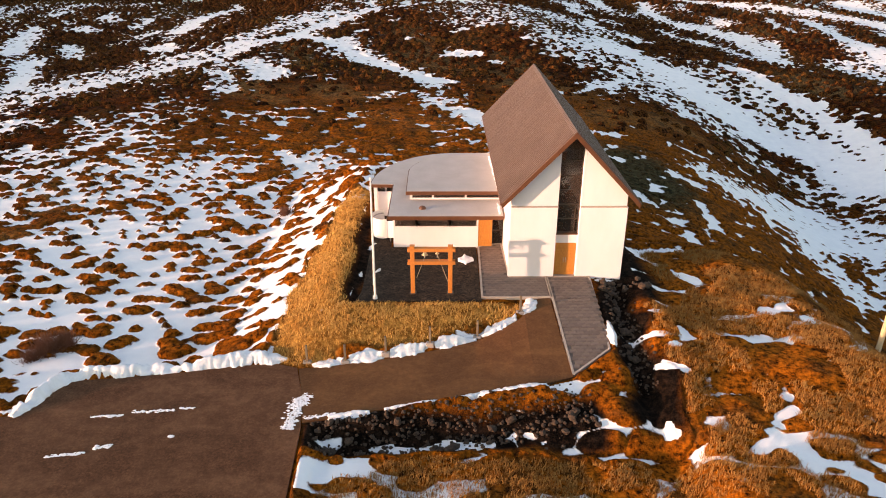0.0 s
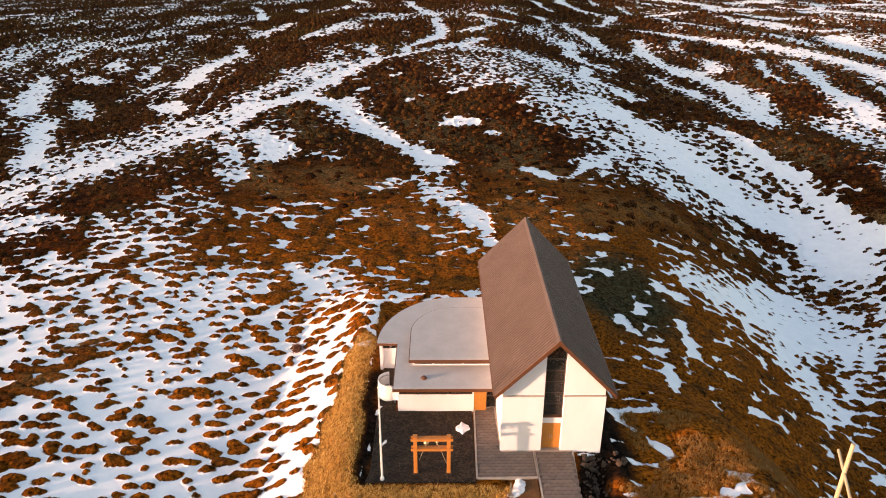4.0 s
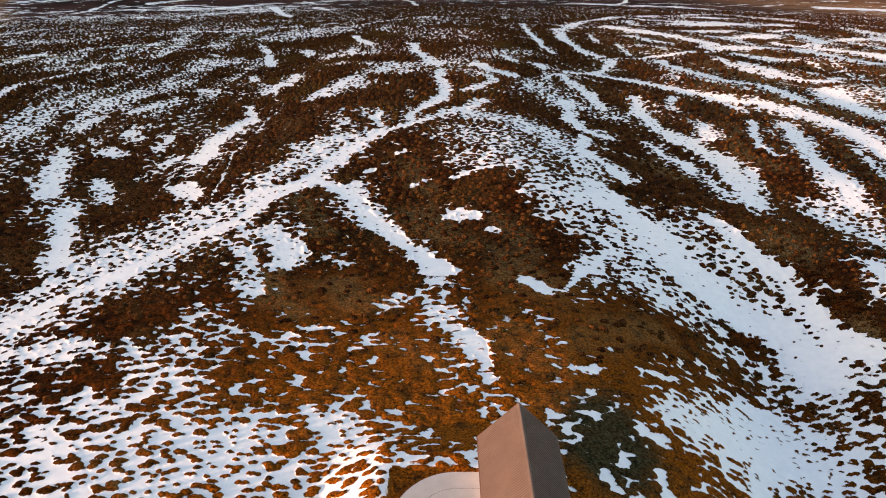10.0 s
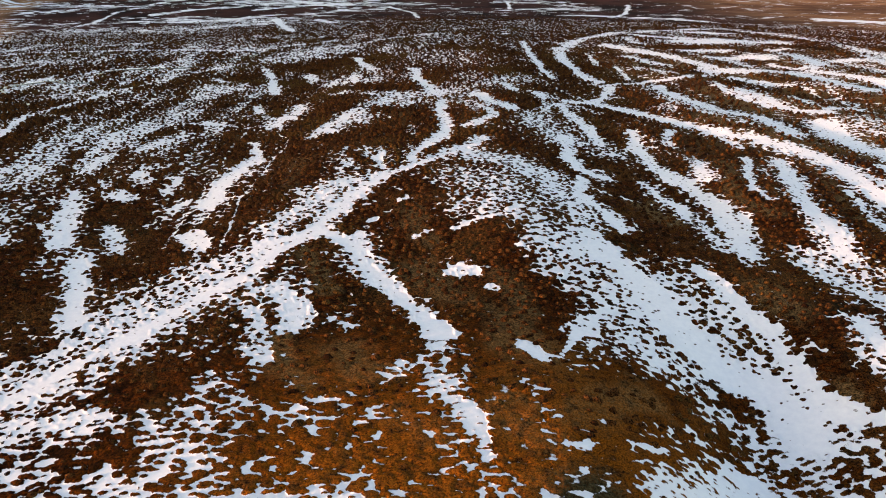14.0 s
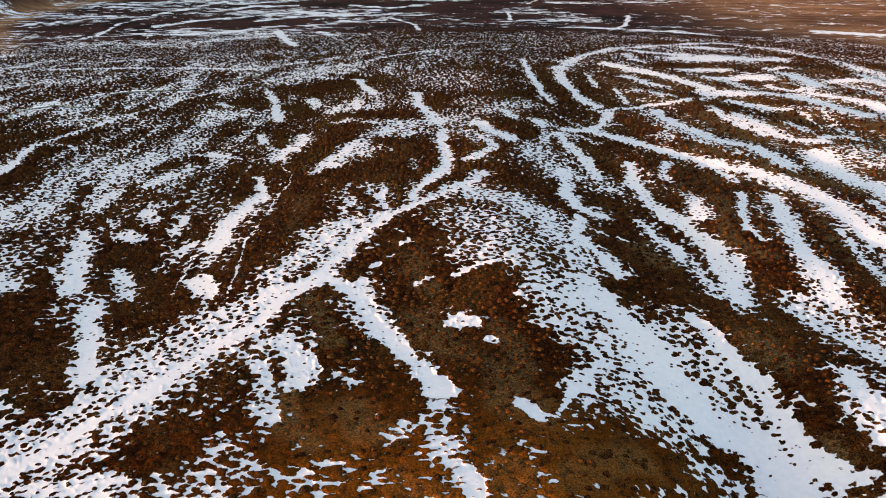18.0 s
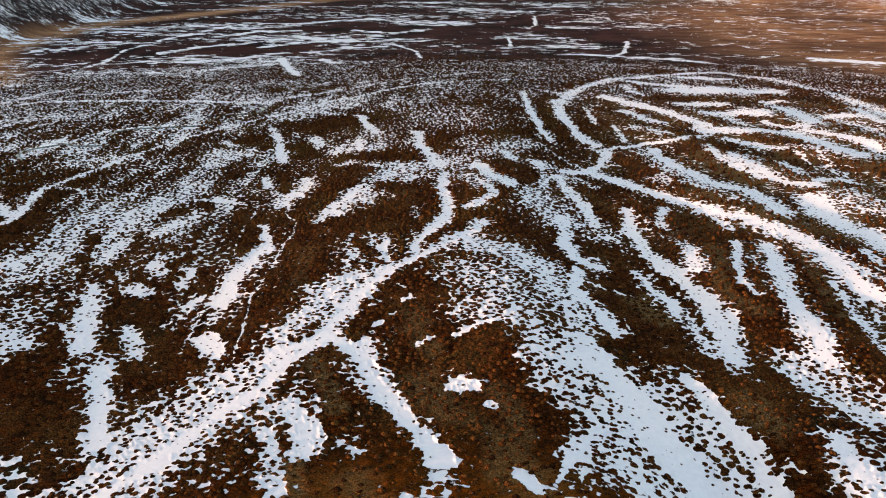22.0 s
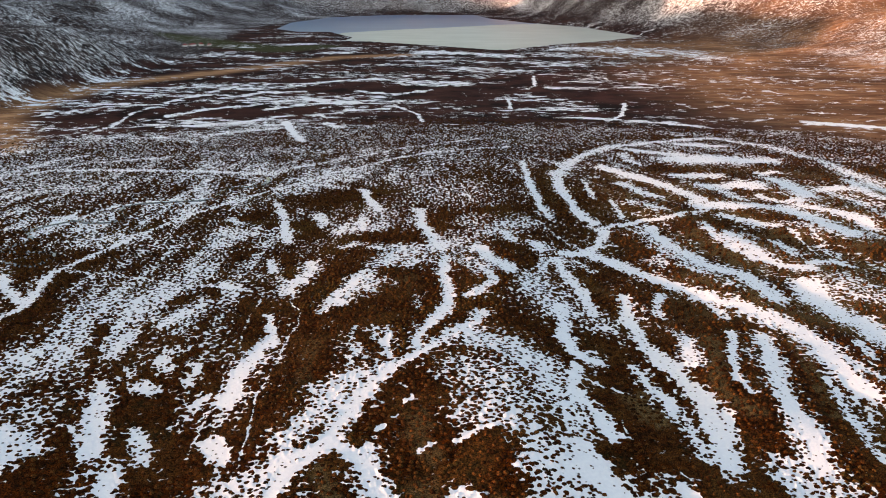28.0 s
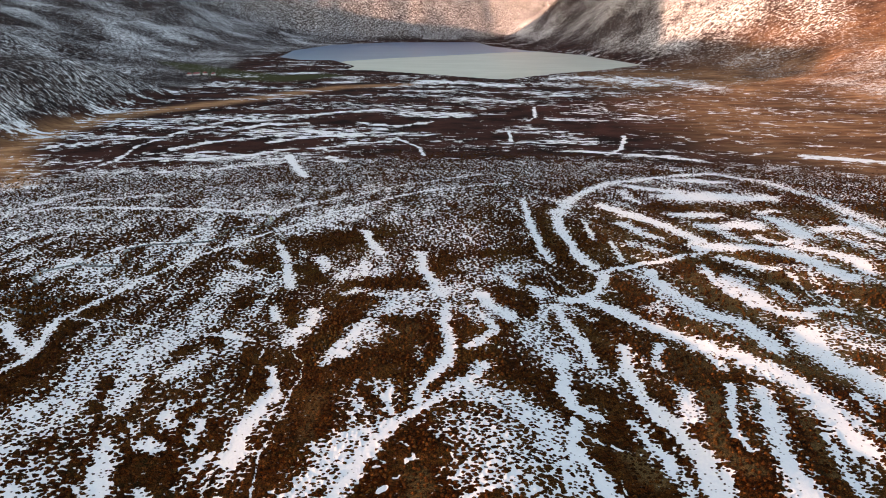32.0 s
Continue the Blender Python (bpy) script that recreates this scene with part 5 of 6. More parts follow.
def corrugated(bm, side):
    """One slope of the roof: a folded sheet whose ribs run from ridge to eave."""
    y, step, prof = 39.92, 0.30, []
    while y < 60.9:
        prof += [(y, 0.0), (y + 0.17, 0.0), (y + 0.19, 0.10), (y + 0.28, 0.10)]
        y += step
    prof.append((60.95, 0.0))
    nx, nz = SLOPE / math.hypot(1, SLOPE) * side, 1 / math.hypot(1, SLOPE)
    rows = []
    for yy, h in prof:
        ring = []
        for k in (0.0, 0.5, 1.0):
            x, z = CX + side * EAVE * k, RIDGE - EAVE * SLOPE * k
            ring.append(bm.verts.new((x + nx * h, yy, z + nz * h)))
        rows.append(ring)
    for a, b in zip(rows[:-1], rows[1:]):
        for k in range(2):
            bm.faces.new((a[k], a[k + 1], b[k + 1], b[k]))


def church():
    c = thing("church", (CX, FRONT, 0), "white gabled church with a steep taupe metal roof", "church")
    mid = 0.70  # half width of the glazed slot
    for s, name in ((-1, "front_wall"), (1, "front_wall")):
        xs = sorted((CX + s * mid, CX + s * (HALF + 0.07)))
        w = block(name, (*xs, FRONT - 0.07, FRONT + 0.4, -0.4, 4.9), WALL, c, "", 0.02)
        bm = bmesh.new()
        xs = sorted((CX + s * mid, CX + s * HALF))
        through_y(bm, [(xs[0], 4.9), (xs[1], 4.9), (xs[1], under_roof(xs[1])), (xs[0], under_roof(xs[0]))], FRONT + 0.02, FRONT + 0.4)
        part("gable_wall", bm, WALL, c)
        bm = bmesh.new()
        box(bm, xs[0] - 0.02, xs[1] + 0.02, FRONT - 0.10, FRONT + 0.03, 4.88, 4.96)
        part("ledge", bm, KERB, c, "weathered grey drip ledge")
        for k in range(14):
            x = xs[0] + (xs[1] - xs[0]) * (k + 0.5) / 14
            block("batten", (x - 0.018, x + 0.018, FRONT + 0.014, FRONT + 0.03, 4.98, under_roof(x) - 0.05), WALL, c, "", 0)
    for x in (CX - HALF, CX + HALF - 0.3):
        block("side_wall", (x, x + 0.3, FRONT + 0.4, BACK - 0.3, -0.4, under_roof(CX + HALF) + 0.1), WALL, c, "", 0)
    bm = bmesh.new()
    through_y(bm, [(CX - HALF, -0.4), (CX + HALF, -0.4), (CX + HALF, under_roof(CX + HALF)), (CX, under_roof(CX)), (CX - HALF, under_roof(CX - HALF))], BACK - 0.3, BACK)
    part("back_wall", bm, WALL, c)
    block("nave_floor", (CX - HALF + 0.3, CX + HALF - 0.3, FRONT + 0.4, BACK - 0.3, -0.2, 0.02), DARK_ROOM, c, "", 0)
    # roof
    for s in (-1, 1):
        bm = bmesh.new()
        corrugated(bm, s)
        r = part("roof_slope", bm, ROOF_METAL, c, "ribbed taupe metal roof slope")
        bm = bmesh.new()
        t = 0.2
        through_y(bm, [(CX, RIDGE - 0.012), (CX + s * EAVE, RIDGE - EAVE * SLOPE - 0.012), (CX + s * EAVE, RIDGE - EAVE * SLOPE - t), (CX, RIDGE - 0.012 - t)], 39.98, 60.9)
        part("roof_deck", bm, DARK_ROOM, c)
        for y0, y1 in ((39.88, 39.96), (60.92, 60.99)):
            bm = bmesh.new()
            through_y(bm, [(CX, RIDGE + 0.03), (CX + s * (EAVE + 0.02), RIDGE + 0.03 - EAVE * SLOPE), (CX + s * (EAVE + 0.02), RIDGE - 0.34 - EAVE * SLOPE + 0.05), (CX, RIDGE - 0.34)], y0, y1)
            part("bargeboard", bm, RUST_TRIM, c, "rust-brown bargeboard")
        bm = bmesh.new()
        rod(bm, (CX + s * (EAVE + 0.05), 39.95, RIDGE - EAVE * SLOPE - 0.03), (CX + s * (EAVE + 0.05), 60.95, RIDGE - EAVE * SLOPE - 0.03), 0.07, 0.07, 8)
        part("gutter", bm, RUST_TRIM, c)
    bm = bmesh.new()
    through_y(bm, [(CX - 0.2, RIDGE - 0.10), (CX, RIDGE + 0.09), (CX + 0.2, RIDGE - 0.10), (CX + 0.17, RIDGE - 0.14), (CX, RIDGE + 0.04), (CX - 0.17, RIDGE - 0.14)], 39.9, 60.97)
    part("ridge_cap", bm, ROOF_METAL, c)
    # the glazed slot with the door under it
    y = FRONT + 0.3
    w = part_window(c, y, mid)
    block("lintel_panel", (CX - mid, CX + mid, y - 0.02, y + 0.1, 2.32, 2.98), WALL, c, "", 0)
    block("window_sill", (CX - mid, CX + mid, FRONT + 0.05, y + 0.02, 2.98, 3.02), RUST_TRIM, c, "", 0)
    d = block("door", (CX - mid + 0.03, CX + mid - 0.03, y, y + 0.08, 0.03, 2.30), CEDAR, c, "orange cedar double door")
    for k in range(10):
        block("board", (CX - mid + 0.03, CX + mid - 0.03, y - 0.012, y, 0.05 + k * 0.225, 0.05 + k * 0.225 + 0.215), CEDAR, d, "", 0.004)
    for s in (-1, 1):
        bm = bmesh.new()
        rod(bm, (CX + s * 0.07, y - 0.06, 0.95), (CX + s * 0.07, y - 0.06, 1.3), 0.016, 0.016, 8)
        part("handle", bm, STEEL, d, "dark steel pull handle")
    block("threshold", (CX - mid, CX + mid, FRONT - 0.05, y + 0.1, -0.02, 0.03), CONCRETE, c)
    return c


def part_window(c, y, mid):
    bm = bmesh.new()
    z0, inset = 3.02, 0.07
    for x0, x1 in ((CX - mid, CX - mid + inset), (CX + mid - inset, CX + mid)):
        top = under_roof(CX + mid)
        box(bm, x0, x1, y - 0.04, y + 0.06, z0, top)
    for s in (-1, 1):
        through_y(bm, [(CX + s * mid, under_roof(CX + mid) - 0.08), (CX + s * mid, under_roof(CX + mid)), (CX, under_roof(CX)), (CX, under_roof(CX) - 0.1)], y - 0.04, y + 0.06)
    box(bm, CX - mid, CX + mid, y - 0.04, y + 0.06, z0, z0 + 0.07)
    w = part("window_frame", bm, DARK_FRAME, c, "tall dark bronze frame rising into the gable")
    levels = [3.09, 4.0, 4.95, 5.9, 6.85, 7.8]
    for k, (a, b) in enumerate(zip(levels, levels[1:] + [None])):
        bm = bmesh.new()
        if b is None:
            e = under_roof(CX + mid) - 0.05
            through_y(bm, [(CX - mid + inset, a), (CX + mid - inset, a), (CX + mid - inset, e), (CX, under_roof(CX) - 0.1), (CX - mid + inset, e)], y, y + 0.02)
        else:
            box(bm, CX - mid + inset, CX + mid - inset, y, y + 0.02, a, b)
        p = part("pane", bm, GLASS, w, "dark glass pane")
        if k:
            block("transom", (CX - mid + inset, CX + mid - inset, y - 0.03, y + 0.05, a - 0.03, a + 0.03), DARK_FRAME, w, "", 0)
    block("mullion", (CX + 0.42, CX + 0.47, y - 0.03, y + 0.05, 3.09, 4.95), DARK_FRAME, w, "", 0)
    return w


def curve(cx, cy, rx, ry, a0, a1, count=28):
    return [(cx + rx * math.cos(radians(a0 + (a1 - a0) * i / count)), cy + ry * math.sin(radians(a0 + (a1 - a0) * i / count))) for i in range(count + 1)]


def shrink(points, cx, cy, by):
    out = []
    for x, y in points:
        d = math.hypot(x - cx, y - cy)
        out.append((x - (x - cx) / d * by, y - (y - cy) / d * by))
    return out


def annex():
    a = thing("annex", (0, 45.0, 0), "white flat-roofed church annex with a curved back", "annex")
    sweep = curve(1.4, 50.6, 6.75, 7.85, 90, 180)  # from the back round to the west
    roof = [(4.35, 44.2), (4.35, 58.45)] + sweep + [(-3.62, 50.6), (-3.62, 44.2)]
    inner = shrink(sweep, 1.4, 50.6, 0.25)
    # walls
    block("front_wall", (-3.3, 2.65, 45.0, 45.3, -0.3, 1.62), WALL, a, "white front wall")
    block("side_wall", (-3.3, -3.0, 45.3, 50.9, -0.3, 2.42), WALL, a, "", 0)
    block("notch_wall", (-5.05, -3.0, 50.9, 51.15, -0.3, 2.0), WALL, a, "", 0)
    bm = bmesh.new()
    ring = inner + shrink(sweep, 1.4, 50.6, 0.5)[::-1]
    upright(bm, ring[::-1], -0.3, 2.42)
    part("curved_wall", bm, WALL, a)
    block("floor", (-3.0, 4.3, 45.3, 57.5, -0.2, 0.02), DARK_ROOM, a, "", 0)
    # strip windows under the eaves
    for x0, x1, y, z in ((-3.17, -1.75, 45.0, 1.62), (-1.62, 0.55, 45.0, 1.62), (0.68, 2.52, 45.0, 1.62), (-4.9, -4.25, 50.9, 1.97), (-4.15, -3.35, 50.9, 1.97)):
        f = block("window_frame", (x0, x1, y + 0.03, y + 0.17, z + 0.02, z + 0.08), DARK_FRAME, a, "", 0)
        block("pane", (x0, x1, y + 0.08, y + 0.1, z + 0.08, z + 0.40), GLASS, f, "dark glass pane", 0)
        for x in (x0 - 0.065, x1 + 0.065):
            block("window_post", (x - 0.064, x + 0.064, y + 0.01, y + 0.2, z, 2.42), WALL, a, "", 0)
    block("window_head", (-3.3, 2.65, 45.03, 45.25, 2.03, 2.42), DARK_FRAME, a, "", 0)
    # roof plate with its rust-brown edge
    bm = bmesh.new()
    upright(bm, roof, 2.44, 2.70)
    part("roof_edge", bm, RUST_TRIM, a, "rust-brown roof edge")
    bm = bmesh.new()
    upright(bm, [(4.3, 44.26), (4.3, 58.38)] + shrink(sweep, 1.4, 50.6, 0.06) + [(-3.55, 50.55), (-3.55, 44.26)], 2.70, 2.725)
    part("roof_felt", bm, MEMBRANE, a, "pale grey roofing felt with frost")
    # raised middle part
    bend = curve(1.3, 51.1, 3.77, 4.15, 90, 180)
    bm = bmesh.new()
    upright(bm, [(4.3, 47.35), (4.3, 54.9)] + shrink(bend, 1.3, 51.1, 0.3) + [(-2.17, 47.35)], 2.725, 2.86)
    part("clerestory_base", bm, WALL, a)
    for x0, x1 in ((-2.0, -0.6), (-0.45, 1.75), (1.9, 4.2)):
        f = block("window_frame", (x0, x1, 47.36, 47.5, 2.86, 2.90), DARK_FRAME, a, "", 0)
        block("pane", (x0, x1, 47.42, 47.44, 2.90, 3.17), GLASS, f, "dark glass pane", 0)
        block("window_post", (x1 + 0.01, x1 + 0.14, 47.33, 47.55, 2.86, 3.2), WALL, a, "", 0)
    block("window_post", (-2.17, -2.03, 47.33, 47.55, 2.86, 3.2), WALL, a, "", 0)
    bm = bmesh.new()
    upright(bm, [(4.3, 47.9), (4.3, 54.85)] + shrink(bend, 1.3, 51.1, 0.35) + [(-2.1, 47.9)], 2.86, 3.2)
    part("clerestory_wall", bm, DARK_ROOM, a)
    bm = bmesh.new()
    upright(bm, [(4.35, 46.95), (4.35, 55.25)] + bend + [(-2.47, 46.95)], 3.21, 3.47)
    part("upper_roof_edge", bm, RUST_TRIM, a, "rust-brown roof edge")
    bm = bmesh.new()
    upright(bm, [(4.3, 47.01), (4.3, 55.18)] + shrink(bend, 1.3, 51.1, 0.06) + [(-2.41, 47.01)], 3.47, 3.495)
    part("upper_roof_felt", bm, MEMBRANE, a, "pale grey roofing felt with frost")
    bm = bmesh.new()
    bmesh.ops.create_uvsphere(bm, u_segments=14, v_segments=8, radius=0.26, matrix=Matrix.Translation((-1.25, 45.6, 2.72)) @ Matrix.Diagonal((1, 1, 0.8, 1)))
    part("roof_vent", bm, RUST_TRIM, a, "small brown domed roof vent", True)
    # entrance
    d = block("cladding_panel", (2.65, 3.62, 45.05, 45.3, -0.02, 2.43), CEDAR, a, "orange cedar cladding by the entrance")
    for k in range(11):
        block("board", (2.65, 3.62, 45.03, 45.05, 0.01 + k * 0.22, 0.01 + k * 0.22 + 0.21), CEDAR, d, "", 0.004)
    e = block("glass_door", (3.64, 4.4, 45.55, 45.59, 0.02, 2.2), GLASS, a, "glazed entrance door", 0)
    for x in (3.62, 4.36):
        block("door_frame", (x, x + 0.06, 45.5, 45.64, 0.0, 2.3), DARK_FRAME, e, "", 0)
    for z in (0.0, 1.05, 2.2):
        block("door_rail", (3.68, 4.36, 45.5, 45.64, z, z + 0.08), DARK_FRAME, e, "", 0)
    return a


church()
annex()


# ---- things in the yard ----
def bell_frame():
    f = thing("bell_frame", (-0.55, 38.25, 0), "orange timber bell frame standing on the gravel yard", "bell frame")
    xs = (-1.70, 0.60)
    for x in xs:
        block("post", (x - 0.13, x + 0.13, 38.12, 38.38, -0.3, 3.25), PINE, f, "", 0.015)
        block("cap", (x - 0.15, x + 0.15, 38.10, 38.40, 3.25, 3.30), PINE, f, "", 0.01)
        block("post_foot", (x - 0.2, x + 0.2, 38.05, 38.45, -0.1, 0.10), DARK_FRAME, f, "dark post shoe")
    for z in (2.93, 2.08):
        for y in (38.06, 38.38):
            block("beam", (-2.0, 0.9, y, y + 0.06, z, z + 0.2), PINE, f, "", 0.01)
        block("beam", (-1.57, 0.47, 38.16, 38.34, z, z + 0.2), PINE, f, "", 0.012)
    for x, r in ((-0.95, 0.20), (-0.2, 0.13)):
        bm = bmesh.new()
        profile = [(0.02, 0.0), (0.35, -0.03), (0.48, -0.35), (0.62, -0.8), (1.0, -1.15), (0.93, -1.2)]
        rings = [[bm.verts.new((x + r * k * math.cos(a * math.tau / 16), 38.25 + r * k * math.sin(a * math.tau / 16), 2.9 + r * h)) for a in range(16)] for k, h in profile]
        for p, q in zip(rings[:-1], rings[1:]):
            for i in range(16):
                bm.faces.new((p[i], p[(i + 1) % 16], q[(i + 1) % 16], q[i]))
        bell = part("bell", bm, BRONZE, f, "pale bronze bell", True)
        bm = bmesh.new()
        rod(bm, (x, 38.25, 2.95), (x, 38.25, 2.5), 0.018, 0.03, 6)
        part("clapper", bm, STEEL, bell)
    for a, b in (((-0.95, 38.25, 2.55), (-1.45, 38.2, 1.15)), ((-0.2, 38.25, 2.7), (0.45, 38.2, 0.9))):
        bm = bmesh.new()
        rod(bm, a, b, 0.014, 0.014, 5)
        part("rope", bm, ROPE, f, "slack bell rope")


def flagpole():
    f = thing("flagpole", (-4.0, 37.62, 0), "slender white flagpole standing on the gravel yard", "flagpole")
    bm = bmesh.new()
    rod(bm, (-4.0, 37.62, 0), (-3.96, 37.62, 7.7), 0.075, 0.04, 12)
    part("pole", bm, WHITE_PAINT, f)
    bm = bmesh.new()
    bmesh.ops.create_uvsphere(bm, u_segments=10, v_segments=6, radius=0.08, matrix=Matrix.Translation((-3.96, 37.62, 7.76)))
    part("finial", bm, WHITE_PAINT, f, "", True)
    bm = bmesh.new()
    rod(bm, (-4.0, 37.62, 0), (-4.0, 37.62, 0.22), 0.16, 0.13, 12)
    part("base_sleeve", bm, WHITE_PAINT, f)
    bm = bmesh.new()
    rod(bm, (-4.08, 37.55, 1.0), (-4.0, 37.57, 7.6), 0.008, 0.008, 5)
    part("halyard", bm, WHITE_PAINT, f)


def bin_store():
    f = thing("bin_store", (-4.3, 46.9, 0), "white slatted round-fronted bin enclosure beside the annex", "enclosure")
    ring = curve(-4.1, 46.9, 0.85, 0.95, 95, 285, 26)
    for x, y in ring:
        ang = math.atan2(y - 46.9, x + 4.1)
        bm = bmesh.new()
        box(bm, -0.055, 0.055, -0.02, 0.02, 0.28, 1.75)
        bmesh.ops.transform(bm, matrix=Matrix.Translation((x, y, 0)) @ Matrix.Rotation(ang + math.pi / 2, 4, "Z"), verts=bm.verts[:])
        part("slat", bm, WHITE_PAINT, f)
    for z in (0.5, 1.45):
        bm = bmesh.new()
        inner = shrink(ring, -4.1, 46.9, 0.05)
        upright(bm, (inner + shrink(ring, -4.1, 46.9, 0.09)[::-1]), z, z + 0.08)
        part("rail", bm, STEEL, f)
    block("side_panel", (-3.95, -3.35, 46.0, 46.06, 0.3, 1.6), WALL, f, "grey-white flat side panel")
    for x, y in ((-4.8, 46.9), (-3.6, 46.05), (-3.9, 47.8)):
        block("foot", (x - 0.05, x + 0.05, y - 0.05, y + 0.05, -0.05, 0.32), STEEL, f)


def bollards():
    spots = ((-7.5, 33.05), (-5.35, 33.0), (-3.1, 33.45), (-0.6, 34.1), (2.15, 35.0), (4.75, 36.25), (5.6, 37.35))
    first = None
    for k, (x, y) in enumerate(spots[:6]):
        z = ground_at(x, y)
        if first is None:
            first = thing("bollard", (x, y, z), "weathered wooden roadside post on a concrete foot", "bollard", "posts along the drive")
            block("post", (x - 0.06, x + 0.06, y - 0.06, y + 0.06, z + 0.1, z + 1.15), GREY_POST, first, "", 0.01)
            block("concrete_foot", (x - 0.24, x + 0.24, y - 0.16, y + 0.16, z - 0.2, z + 0.12), CONCRETE, first, "", 0.05)
        else:
            copy_thing(first, pose(x, y, z, 0, 0, (37 * k) % 21 - 10))


bell_frame()
flagpole()
bin_store()
bollards()


def utility_pole():
    x, y = 25.05, 33.8
    z = ground_at(x, y)
    f = thing("utility_pole", (x, y, z), "pale wooden utility pole with one long crossarm on the knoll", "utility pole")
    bm = bmesh.new()
    rod(bm, (x, y, z - 0.5), (x, y, 6.3), 0.15, 0.12, 12)
    part("pole", bm, PALE_POST, f)
    bm = bmesh.new()
    rod(bm, (25.75, 35.85, 4.04), (24.3, 31.7, 4.04), 0.09, 0.09, 10)
    part("crossarm", bm, PALE_POST, f, "pale round wooden crossarm")


utility_pole()

# ---- paved path: slabs, kerbs ----
def crossing(a, b, c, d):
    return (b[0] - a[0]) * (d - a[1]) - (b[1] - a[1]) * (c - a[0])


def within(x, y, ring):
    hit = False
    for (ax, ay), (bx, by) in zip(ring, ring[1:] + ring[:1]):
        if (ay > y) != (by > y) and x < (bx - ax) * (y - ay) / (by - ay) + ax:
            hit = not hit
    return hit


def slab_material():
    n = Nodes("grey_paving_slab", 0.8)
    tone = n.blend(n.chance(), (0.135, 0.10, 0.082), (0.19, 0.145, 0.12))
    n.colour(n.blend(n.span(n.noise(2.0, 4, 0.6), 0.35, 0.75), tone, (0.10, 0.072, 0.06)))
    n.relief(n.noise(30, 4, 0.6), 0.25, 0.01)
    return n.mat


YARD_WALK = [(2.56, 37.68), (6.8, 37.7), (6.8, 40.36), (4.45, 40.36), (4.3, 45.5), (2.68, 45.0)]


PAVING_BED = plain("paving_bed_mortar", (0.10, 0.075, 0.062), (0.15, 0.112, 0.092), 0.9, 2)


def paved(name, ring, label):
    """A slab bed with paving on it and pale kerbs round it."""
    bed = sheet(name, ring, 0.05, PAVING_BED, label, "path", 0.2, fall_of_path)
    slabs, dx, dy, row = SLAB, 0.452, 0.302, 0
    y = min(p[1] for p in ring)
    while y < max(p[1] for p in ring):
        x = min(p[0] for p in ring) + (0.23 if row % 2 else 0.0)
        while x < max(p[0] for p in ring):
            if all(within(x + u, y + v, ring) for u in (-0.08, 0.08) for v in (-0.06, 0.06)):
                ob = new("paving_slab", slabs)
                ob.matrix_basis = pose(x, y, fall_of_path(x, y) + 0.055 + random.uniform(-0.003, 0.003), 8.2 if y < 37.5 else 0, 0, random.uniform(-0.5, 0.5))
                ob.parent = bed
            x += dx
        y, row = y + dy, row + 1
    for (ax, ay), (bx, by) in zip(ring, ring[1:] + ring[:1]):
        bm = bmesh.new()
        d = Vector((bx - ax, by - ay, 0)).normalized() * 0.01
        s = Vector((-d.y, d.x, 0)).normalized() * 0.06
        tops = []
        for px, py, sign in ((ax, ay, 1), (bx, by, -1)):
            for q in (s, -s):
                zz = fall_of_path(px, py)
                tops.append((px + q.x + d.x * sign, py + q.y + d.y * sign, zz))
        lo = [bm.verts.new((x, y, z - 0.1)) for x, y, z in tops]
        hi = [bm.verts.new((x, y, z + 0.105)) for x, y, z in tops]
        for f in ((0, 1, 3, 2),):
            bm.faces.new([lo[i] for i in f]), bm.faces.new([hi[i] for i in f])
        for i, j in ((0, 1), (1, 3), (3, 2), (2, 0)):
            bm.faces.new((lo[i], lo[j], hi[j], hi[i]))
        part("kerb", bm, KERB, bed, "pale stone kerb")


def slab_mesh():
    bm = bmesh.new()
    box(bm, -0.222, 0.222, -0.147, 0.147, -0.03, 0.03)
    bmesh.ops.bevel(bm, geom=[e for e in bm.edges if all(v.co.z > 0 for v in e.verts)], offset=0.008, segments=1, affect="EDGES")
    me = bpy.data.meshes.new("paving_slab")
    bm.to_mesh(me)
    bm.free()
    me.materials.append(slab_material())
    return me


SLAB = slab_mesh()


